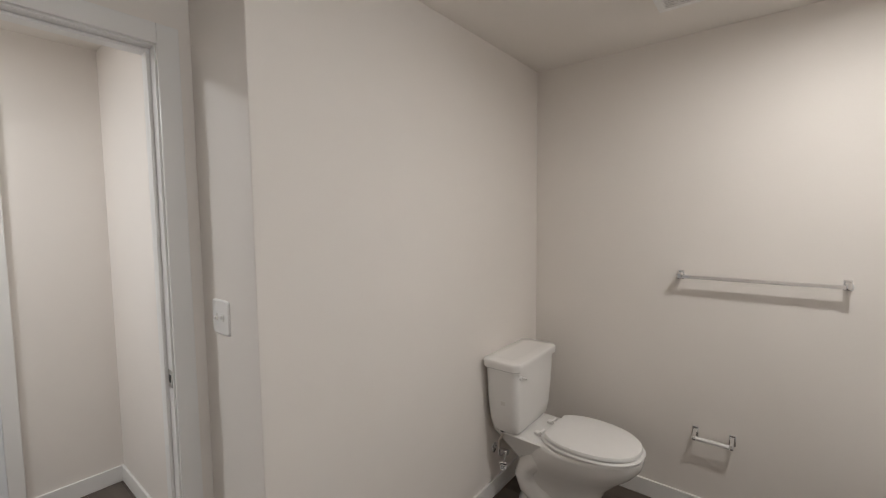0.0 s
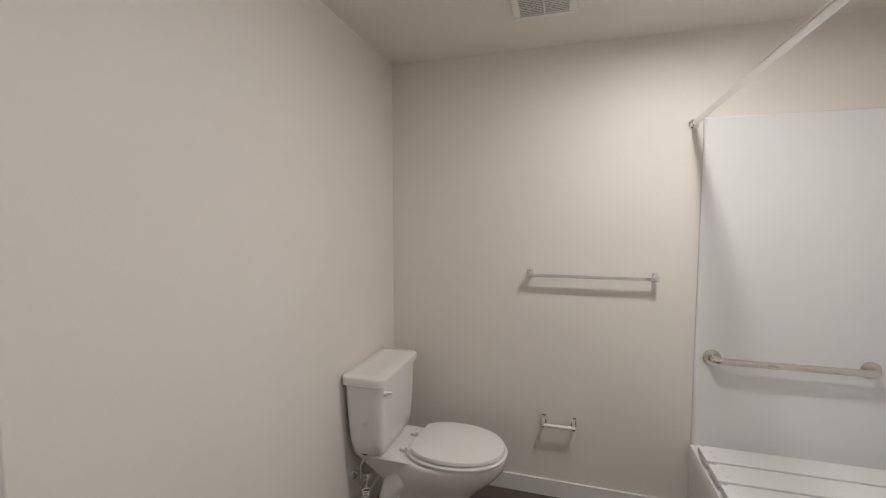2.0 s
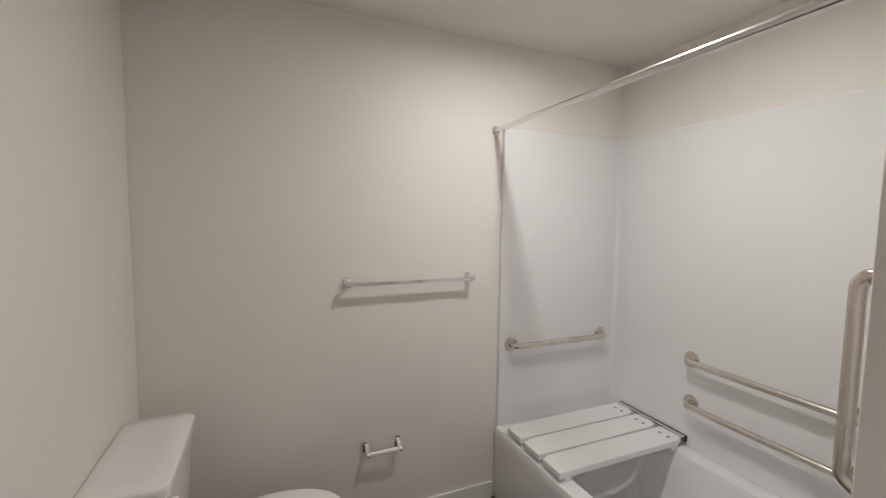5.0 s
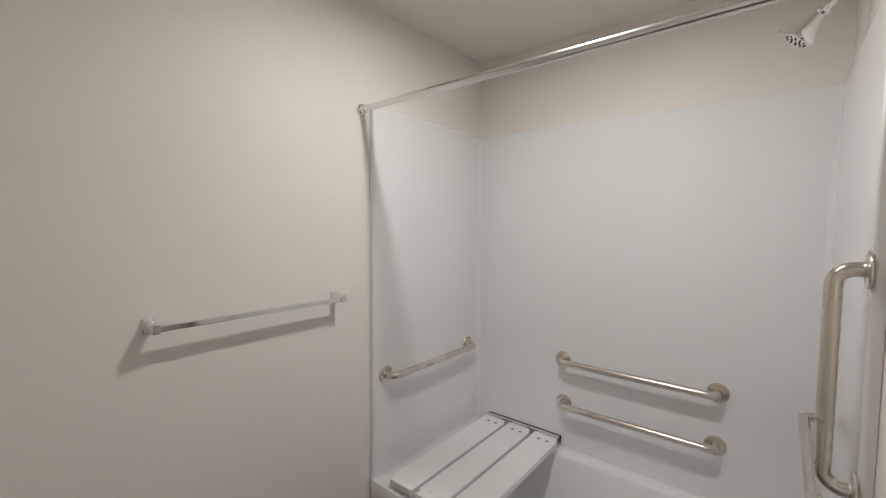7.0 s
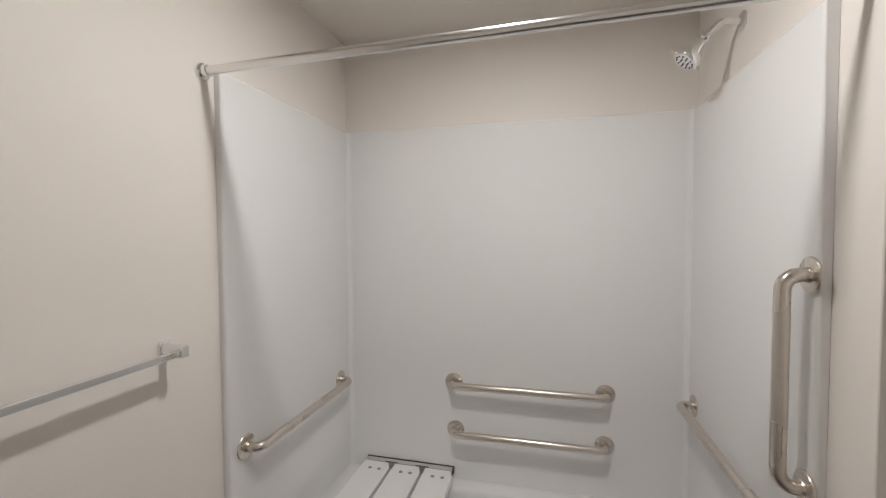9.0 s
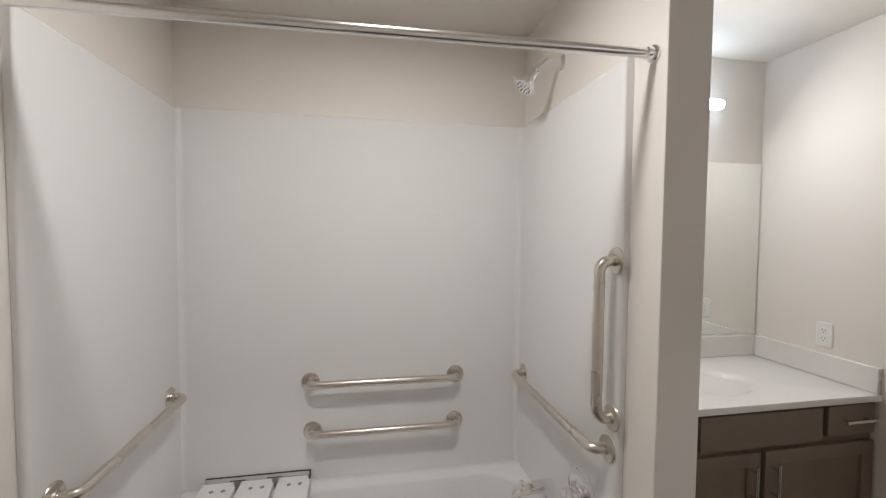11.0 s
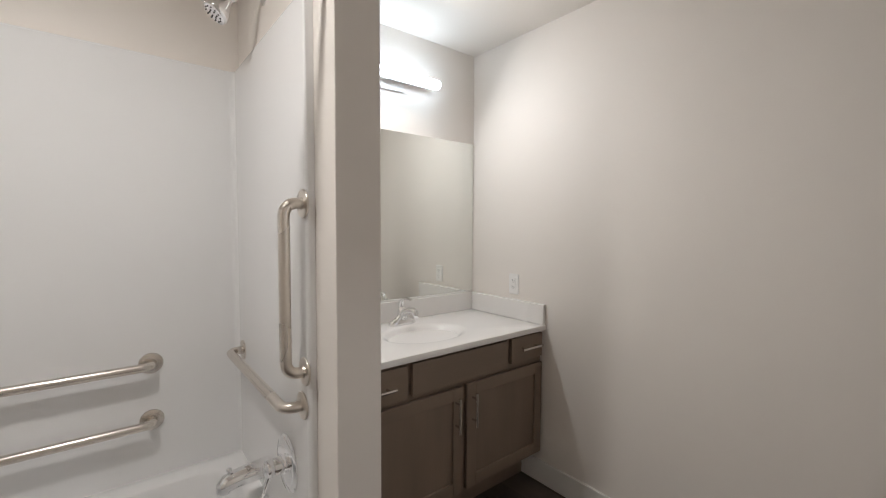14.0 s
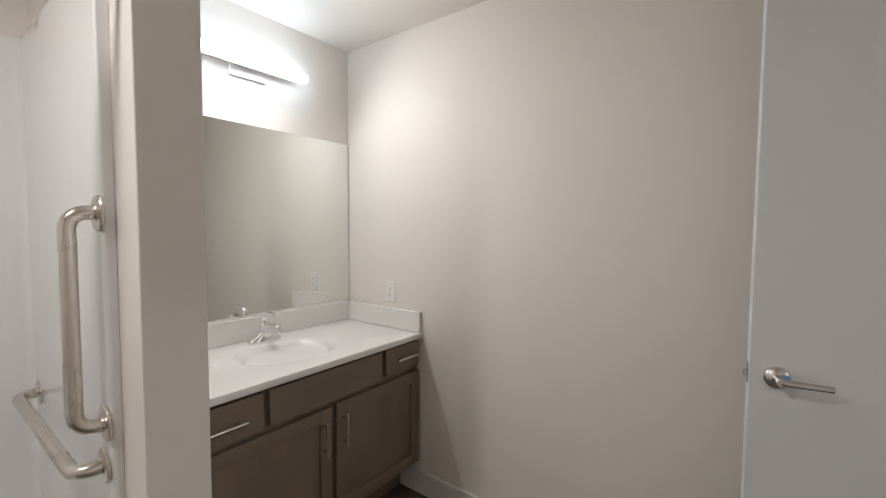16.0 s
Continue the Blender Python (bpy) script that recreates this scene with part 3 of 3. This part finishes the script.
part("diverter_knob", lathe([(0.004, 0), (0.004, 0.012), (0.009, 0.014), (0.009, 0.020), (0.005, 0.023)], pose(PX, SY0 + 0.126, PZ + 0.017), 16), CHROME, spout)

# ---- tub seat ----
seat = thing("transfer_bench", "white plastic slatted transfer bench laid across the tub", "bench")
SEAT_Z, SEAT_T = 0.458, 0.030
y_edges = ((2.076, 2.212), (2.226, 2.362), (2.376, 2.512))
for ya, yb in y_edges:
    outline = [(0.556, ya), (1.290, ya), (1.296, ya + 0.010), (1.319, ya + 0.013), (1.322, ya + 0.018), (1.322, yb), (0.586, yb), (0.582, yb - 0.012), (0.556, yb - 0.012)]
    bm = prism(outline, SEAT_Z - SEAT_T, SEAT_Z, 0.004)
    slat = part("slat", bm, SLAT_PLASTIC, seat)
    for k in (0, 1):
        part("plug", lathe([(0.0085, 0), (0.0085, 0.0012), (0.0, 0.0014)], pose(1.262, ya + 0.04 + 0.045 * k, SEAT_Z), 14), PLUG, slat, "grey screw plug")
        part("plug", lathe([(0.0085, 0), (0.0085, 0.0012), (0.0, 0.0014)], pose(0.602, ya + 0.04 + 0.045 * k, SEAT_Z), 14), SLAT_PLASTIC, slat)
part("cross_bar", box(0.585, 0.622, 2.075, 2.512, RIM, SEAT_Z - SEAT_T, 0.002), SLAT_PLASTIC, seat)
part("cross_bar", box(1.245, 1.285, 2.075, 2.512, RIM, SEAT_Z - SEAT_T, 0.002), SLAT_PLASTIC, seat)
part("wall_channel", box(1.3235, 1.3525, 2.088, 2.512, SEAT_Z - 0.030, SEAT_Z + 0.001, 0.001), ALUMINIUM, seat, "aluminium wall channel")
part("gasket", box(1.3527, SX, 2.086, 2.514, SEAT_Z - 0.030, SEAT_Z + 0.0025, 0.0008), DARK, seat, "dark gasket strip")
for yc in (2.219, 2.369):
    part("hinge_pin", sweep([(1.3245, yc - 0.022, SEAT_Z + 0.0014), (1.3245, yc + 0.040, SEAT_Z + 0.0014)], 0.0022, 10), DARK_METAL, seat, "dark hinge pin")
part("end_cap", box(1.344, SX, 2.083, 2.0878, SEAT_Z - 0.028, SEAT_Z + 0.002, 0.001), DARK, seat, "black end cap")
part("end_cap", box(1.3255, 1.3435, 2.0845, 2.0878, SEAT_Z - 0.026, SEAT_Z, 0.001), DARK_METAL, seat, "tarnished end cap")

# ---- toilet ----
toilet = thing("toilet", "white porcelain two-piece toilet with closed lid", "toilet", pose(W, 2.210, 0))


def bowl_ring(xb, xf, hw, z, power=2.2):
    c = xb + (xf - xb) * 0.42
    return oval(c, 0, xf - c, hw, z, 48, power, c - xb)


loops = [bowl_ring(0.12, 0.575, 0.118, 0.0, 2.7), bowl_ring(0.12, 0.575, 0.118, 0.018, 2.7), bowl_ring(0.13, 0.562, 0.106, 0.04, 2.6), bowl_ring(0.14, 0.552, 0.098, 0.10, 2.5),
         bowl_ring(0.145, 0.556, 0.100, 0.16, 2.4), bowl_ring(0.155, 0.585, 0.118, 0.215, 2.3), bowl_ring(0.17, 0.645, 0.150, 0.275, 2.2), bowl_ring(0.185, 0.702, 0.176, 0.325, 2.15),
         bowl_ring(0.195, 0.732, 0.188, 0.362, 2.1), bowl_ring(0.20, 0.742, 0.192, 0.395, 2.1), bowl_ring(0.202, 0.742, 0.192, 0.408, 2.1), bowl_ring(0.208, 0.735, 0.186, 0.416, 2.1)]
part("bowl", rings(loops), PORCELAIN, toilet)
deck = [rounded_rect(0.12, 0.40, -0.085, 0.085, 0.05, 0.25), rounded_rect(0.075, 0.43, -0.112, 0.112, 0.05, 0.31), rounded_rect(0.040, 0.45, -0.142, 0.142, 0.05, 0.365),
        rounded_rect(0.024, 0.46, -0.162, 0.162, 0.05, 0.398), rounded_rect(0.020, 0.46, -0.168, 0.168, 0.05, 0.410), rounded_rect(0.026, 0.455, -0.162, 0.162, 0.05, 0.4165)]
part("deck", rings(deck), PORCELAIN, toilet)
for s in (-1, 1):
    trap = [(0.40, s * 0.085, 0.27), (0.33, s * 0.090, 0.292), (0.26, s * 0.092, 0.285), (0.205, s * 0.092, 0.245), (0.185, s * 0.092, 0.19), (0.205, s * 0.092, 0.135),
            (0.255, s * 0.090, 0.10), (0.315, s * 0.085, 0.085), (0.365, s * 0.080, 0.055), (0.385, s * 0.078, 0.01)]
    part("trapway", sweep(trap, [0.032, 0.042, 0.050, 0.054, 0.054, 0.052, 0.049, 0.045, 0.041, 0.038], 18), PORCELAIN, toilet)
tank = [rounded_rect(0.035, 0.180, -0.175, 0.175, 0.045, 0.424), rounded_rect(0.026, 0.190, -0.192, 0.192, 0.045, 0.440), rounded_rect(0.020, 0.197, -0.205, 0.205, 0.042, 0.50),
        rounded_rect(0.015, 0.203, -0.216, 0.216, 0.040, 0.63), rounded_rect(0.012, 0.207, -0.223, 0.223, 0.038, 0.774)]
tank_ob = part("tank", rings(tank), PORCELAIN, toilet)
lid = [rounded_rect(0.008, 0.212, -0.230, 0.230, 0.036, 0.772), rounded_rect(0.002, 0.219, -0.237, 0.237, 0.040, 0.777), rounded_rect(0.001, 0.220, -0.238, 0.238, 0.040, 0.797),
       rounded_rect(0.001, 0.220, -0.238, 0.238, 0.040, 0.810), rounded_rect(0.003, 0.2175, -0.2355, 0.2355, 0.039, 0.815), rounded_rect(0.008, 0.212, -0.230, 0.230, 0.036, 0.818), rounded_rect(0.05, 0.165, -0.18, 0.18, 0.03, 0.819)]
part("tank_lid", rings(lid), PORCELAIN, toilet)
lev = part("flush_lever", lathe([(0.011, 0), (0.011, 0.004), (0.008, 0.009), (0.0, 0.010)], facing((0.204, -0.183, 0.738), (1, 0, 0)), 18), PLASTIC, toilet, "white flush lever")
part("lever_arm", sweep([(0.213, -0.184, 0.742), (0.216, -0.168, 0.737), (0.217, -0.146, 0.727)], [0.007, 0.0075, 0.0095], 12, True, 0.6), PLASTIC, lev)


def seat_ring(scale, z, back=0.300):
    """A seat outline, rounded in front and cut square behind the hinges."""
    loop = oval(0.475, 0, 0.270 * scale, 0.192 * scale, z, 64, 2.15, 0.225 * scale)
    return [Vector((max(p.x, back + (1 - scale) * 0.2), p.y, z)) for p in loop]


part("seat", rings([seat_ring(0.965, 0.4175, 0.285), seat_ring(1.0, 0.4215, 0.285), seat_ring(1.010, 0.431, 0.285), seat_ring(0.990, 0.437, 0.285)]), PLASTIC, toilet, "white plastic toilet seat")
part("seat_lid", rings([seat_ring(0.940, 0.4402), seat_ring(0.962, 0.4430), seat_ring(0.962, 0.4540), seat_ring(0.945, 0.4600), seat_ring(0.90, 0.4630), seat_ring(0.5, 0.4650)]), PLASTIC, toilet, "closed white plastic lid")
for s in (-1, 1):
    hinge = part("seat_hinge", box(0.235, 0.285, s * 0.075 - 0.014, s * 0.075 + 0.014, 0.416, 0.431, 0.004), PLASTIC, toilet)
    part("hinge_cap", sweep([(0.274, s * 0.075 - 0.022, 0.4375), (0.274, s * 0.075 + 0.022, 0.4375)], 0.0072, 12), PLASTIC, hinge)
    part("bolt_cap", lathe([(0.014, 0), (0.013, 0.010), (0.006, 0.016), (0.0, 0.017)], pose(0.30, s * 0.118, 0.012), 16), PLASTIC, toilet)
part("maker_mark", box(0.11, 0.135, -0.2155, -0.2125, 0.585, 0.605, 0.0004), GASKET, tank_ob)

supply = thing("supply_valve", "chrome angle stop valve with braided supply hose", "valve")
VY, VZZ = 2.062, 0.272
SY = VY + 0.045
part("wall_flange", lathe([(0.028, 0), (0.027, 0.004), (0.012, 0.010)], facing((W, SY, VZZ), (1, 0, 0)), 24), CHROME, supply)
part("stub", sweep([(W + 0.004, SY, VZZ), (W + 0.062, SY, VZZ)], 0.008, 14), CHROME, supply)
part("valve_body", sweep([(W + 0.045, SY, VZZ), (W + 0.062, SY, VZZ), (W + 0.088, SY, VZZ)], [0.012, 0.0145, 0.0135], 16), CHROME, supply)
part("outlet", sweep(rounded_path([(W + 0.068, SY, VZZ), (W + 0.068, VY - 0.010, VZZ + 0.004), (W + 0.068, VY - 0.012, VZZ + 0.04)], 0.012, 4), 0.0085, 14), CHROME, supply)
part("stem", sweep([(W + 0.078, SY, VZZ), (W + 0.085, VY, VZZ - 0.03)], 0.005, 10), CHROME, supply)
part("handle", rings([[facing((W + 0.085, VY - 0.002, VZZ - 0.032), (0.35, -0.65, -0.68)) @ p for p in oval(0, 0, a, b, z, 24)] for a, b, z in ((0.010, 0.006, 0), (0.022, 0.013, 0.003), (0.023, 0.0135, 0.010), (0.016, 0.009, 0.014))]), CHROME, supply, "oval chrome handle")
part("hose", sweep(rounded_path([(W + 0.068, VY - 0.012, VZZ + 0.035), (W + 0.070, VY - 0.016, 0.36), (W + 0.090, VY - 0.014, 0.40), (W + 0.095, VY - 0.014, 0.425)], 0.03, 5), 0.0065, 12), STEEL, supply, "braided steel hose")
part("coupling_nut", lathe([(0.017, 0), (0.018, 0.012), (0.014, 0.022)], pose(W + 0.095, VY - 0.014, 0.420), 10), DARK, supply, "dark plastic coupling nut")

TAG = facing((W + 0.094, VY - 0.016, VZZ - 0.052), (0.62, -0.72, 0.30), (0.35, 0.0, 0.94))
bm = box(-0.015, 0.015, -0.012, 0.012, 0.0, 0.0016, 0.0004)
bmesh.ops.transform(bm, matrix=TAG, verts=bm.verts)
tag_ob = part("tag", bm, PLASTIC, supply, "small white printed tag")
for y0, x1 in ((-0.0085, 0.012), (-0.002, 0.006), (0.004, 0.010)):
    bm = box(-0.012, x1, y0, y0 + 0.0035, 0.0016, 0.0020)
    bmesh.ops.transform(bm, matrix=TAG, verts=bm.verts)
    part("print_bar", bm, DARK, tag_ob)

# ---- vanity ----
VF, CT = 0.832, 0.866
VS, VN = S + 0.004, WING[1] - 0.004
vanity = thing("vanity_cabinet", "dark brown stained wooden vanity with two doors", "vanity")
part("carcass", box(VF + 0.002, E - 0.002, VS, VN, 0.160, CT - 0.0265, 0.001), CABINET, vanity)
part("toe_kick", box(0.945, E - 0.002, VS, VN, 0.0, 0.160), CABINET, vanity)
FACE = 0.830
part("filler", box(FACE - 0.004, VF + 0.002, 0.868, VN, 0.160, CT - 0.0265, 0.001), CABINET, vanity)


def bar_pull(parent, a, b, x_face):
    a, b = Vector(a), Vector(b)
    pull = part("pull", sweep([a, b], 0.006, 14), NICKEL, parent, "satin nickel bar pull")
    for f in (0.17, 0.83):
        p = a.lerp(b, f)
        part("pull_post", sweep([(x_face, p.y, p.z), (p.x, p.y, p.z)], 0.0048, 10), NICKEL, parent)
    return pull


def slab_front(name, y0, y1, z0, z1, label=""):
    return part(name, box(0.812, VF, y0, y1, z0, z1, 0.003), CABINET_H, vanity, label)


d = slab_front("drawer_front", -0.243, -0.004, 0.703, 0.828)
bar_pull(d, (0.782, -0.056, 0.770), (0.782, -0.208, 0.770), 0.812)
slab_front("false_front", 0.022, 0.592, 0.690, 0.826)
d = slab_front("drawer_front", 0.616, 0.856, 0.686, 0.824)
bar_pull(d, (0.782, 0.689, 0.750), (0.782, 0.840, 0.750), 0.812)


def shaker_door(y0, y1, z0, z1, pull_y):
    w = 0.056
    door = part("cabinet_door", box(0.822, VF, y0 + w - 0.006, y1 - w + 0.006, z0 + w - 0.006, z1 - w + 0.006), CABINET, vanity)
    part("stile", box(0.812, VF, y0, y0 + w, z0, z1, 0.0022), CABINET, door)
    part("stile", box(0.812, VF, y1 - w, y1, z0, z1, 0.0022), CABINET, door)
    part("rail", box(0.8122, VF, y0 + w, y1 - w, z0, z0 + w, 0.0022), CABINET_H, door)
    part("rail", box(0.8122, VF, y0 + w, y1 - w, z1 - w, z1, 0.0022), CABINET_H, door)
    bar_pull(door, (0.782, pull_y, 0.474), (0.782, pull_y, 0.630), 0.812)


shaker_door(-0.243, 0.292, 0.180, 0.670, 0.259)
shaker_door(0.317, 0.856, 0.180, 0.667, 0.360)

# worktop with an oval basin sunk into it
top = thing("countertop", "white cultured marble countertop with integral oval basin", "countertop")
X0, X1, Y0, Y1 = 0.800, E - 0.001, S + 0.001, WING[1] - 0.001
BX, BY, BA, BB = 1.072, 0.346, 0.160, 0.216
n = 64


def square_ring(z, inset=0.0):
    """Points of the outline that lie on the same bearings as the basin's."""
    out = []
    for k in range(n):
        a = 2 * math.pi * k / n
        c, s = math.cos(a) * BA, math.sin(a) * BB
        rs = []
        if abs(c) > 1e-9:
            rs.append(((X1 - inset if c > 0 else X0 + inset) - BX) / c)
        if abs(s) > 1e-9:
            rs.append(((Y1 - inset if s > 0 else Y0 + inset) - BY) / s)
        r = min(rs)
        out.append(Vector((BX + r * c, BY + r * s, z)))
    for corner in ((X0 + inset, Y0 + inset), (X0 + inset, Y1 - inset), (X1 - inset, Y0 + inset), (X1 - inset, Y1 - inset)):
        i = min(range(n), key=lambda q: (out[q].x - corner[0]) ** 2 + (out[q].y - corner[1]) ** 2)
        out[i] = Vector((*corner, z))
    return out


def basin(f, z):
    return oval(BX, BY, BA * f, BB * f, z, n)


loops = [square_ring(CT - 0.026), square_ring(CT - 0.006), square_ring(CT - 0.001, 0.003), square_ring(CT, 0.007), basin(1.12, CT), basin(1.07, CT - 0.0008), basin(1.02, CT - 0.003), basin(0.97, CT - 0.0075), basin(0.92, CT - 0.0145), basin(0.86, CT - 0.026),
         basin(0.79, CT - 0.041), basin(0.70, CT - 0.059), basin(0.59, CT - 0.077), basin(0.46, CT - 0.092), basin(0.30, CT - 0.103), basin(0.12, CT - 0.108)]
part("slab", rings(loops), MARBLE, top)
part("back_splash", box(E - 0.021, E - 0.001, S + 0.021, WING[1] - 0.001, CT, CT + 0.112, 0.0045, 3), MARBLE, top)
part("side_splash", box(X0 + 0.004, E - 0.001, S + 0.001, S + 0.021, CT, CT + 0.110, 0.0045, 3), MARBLE, top)
part("drain", lathe([(0.022, 0), (0.022, 0.003), (0.015, 0.004), (0.0, 0.002)], pose(BX, BY, CT - 0.108), 24), CHROME, top, "chrome drain ring")

faucet = thing("faucet", "polished chrome single-lever basin faucet", "faucet", pose(1.285, BY - 0.008, CT))
part("base", rings([oval(0, 0, 0.029, 0.080, 0, 40, 2.8), oval(0, 0, 0.029, 0.080, 0.012, 40, 2.8), oval(0, 0, 0.026, 0.072, 0.022, 40, 2.6), oval(-0.002, 0, 0.024, 0.046, 0.036, 40, 2.3), oval(-0.004, 0, 0.022, 0.030, 0.052, 40, 2.1)]), CHROME, faucet)
part("body", lathe([(0.027, 0.030), (0.025, 0.050), (0.0235, 0.075), (0.0225, 0.086), (0.016, 0.095), (0.0, 0.099)], None, 28), CHROME, faucet)
part("spout", sweep([(-0.002, 0, 0.052), (-0.035, 0, 0.071), (-0.075, 0, 0.084), (-0.110, 0, 0.088), (-0.124, 0, 0.084), (-0.127, 0, 0.068)], [0.022, 0.020, 0.0175, 0.017, 0.0165, 0.0135], 18), CHROME, faucet)
part("aerator", lathe([(0.012, 0), (0.012, 0.012)], pose(-0.127, 0, 0.056), 16), CHROME, faucet)
part("lever", sweep([(0.010, 0, 0.080), (0.009, 0, 0.102), (0.002, 0, 0.122), (-0.014, 0, 0.137), (-0.040, 0, 0.144), (-0.082, 0, 0.143)], [0.019, 0.016, 0.0135, 0.011, 0.010, 0.009], 16, True, 0.65), CHROME, faucet)

# ---- mirror and vanity light ----
mirror = thing("wall_mirror", "large frameless wall mirror above the vanity", "mirror")
part("glass", box(E - 0.007, E - 0.001, S + 0.006, 0.935, CT + 0.120, 1.900, 0.0015), MIRROR, mirror)
part("channel", box(E - 0.011, E - 0.001, S + 0.006, 0.935, CT + 0.1125, CT + 0.119, 0.001), TRIM, mirror, "thin white mirror channel")

LZ, LY = 2.175, 0.375
vanity_light = thing("vanity_light", "lit frosted tube vanity light on white backplate", "wall light")
BY0, BY1 = LY - 0.108, LY + 0.062
part("backplate", box(E - 0.007, E, BY0, BY1, LZ - 0.062, LZ + 0.042, 0.002), PLASTIC, vanity_light, "white backplate")
for z in (LZ - 0.0645, LZ + 0.0425):
    part("backplate_trim", box(E - 0.008, E, BY0 - 0.001, BY1 + 0.001, z, z + 0.0022), NICKEL, vanity_light, "thin chrome edge")
part("bracket", box(E - 0.044, E - 0.0065, LY - 0.053, LY + 0.007, LZ - 0.015, LZ + 0.015, 0.003), CHROME, vanity_light)
TUBE_X, TUBE_HALF = E - 0.072, 0.288
part("housing", box(TUBE_X + 0.018, TUBE_X + 0.030, LY - TUBE_HALF, LY + TUBE_HALF, LZ - 0.025, LZ + 0.022, 0.003), ALUMINIUM, vanity_light, "brushed metal back channel")
tube_path = [(TUBE_X, LY + s * TUBE_HALF, LZ) for s in (-1.036, -1.028, -1.0, 1.0, 1.028, 1.036)]
part("tube", sweep(tube_path, [0.017, 0.022, 0.0255, 0.0255, 0.022, 0.017], 28, True, 1.0), TUBE_GLOW, vanity_light, "glowing frosted tube")

# ---- floor planks ----
PW, PL = 0.152, 1.22
shapes = {}
row = 0
y = HALL_S
while y < N:
    y1 = min(y + PW, N)
    x = HALL_W - PL + (row * 0.47) % PL
    while x < E:
        a, b = max(x, HALL_W), min(x + PL, E)
        if b - a > 0.02 and not (b <= DOOR_X - T and y > HALL_N) and not (a > DOOR_X and y1 < S):
            key = (round(b - a, 4), round(y1 - y, 4))
            if key not in shapes:
                me_ob = part("plank", box(0.0006, key[0] - 0.0006, 0.0006, key[1] - 0.0006, -0.006, 0, 0.0008, 1), PLANK, floor)
                shapes[key] = me_ob.data
                ob = me_ob
            else:
                ob = new("plank", shapes[key])
                ob.parent = floor
            ob.location = (a, y, 0)
        x += PL
    y += PW
    row += 1
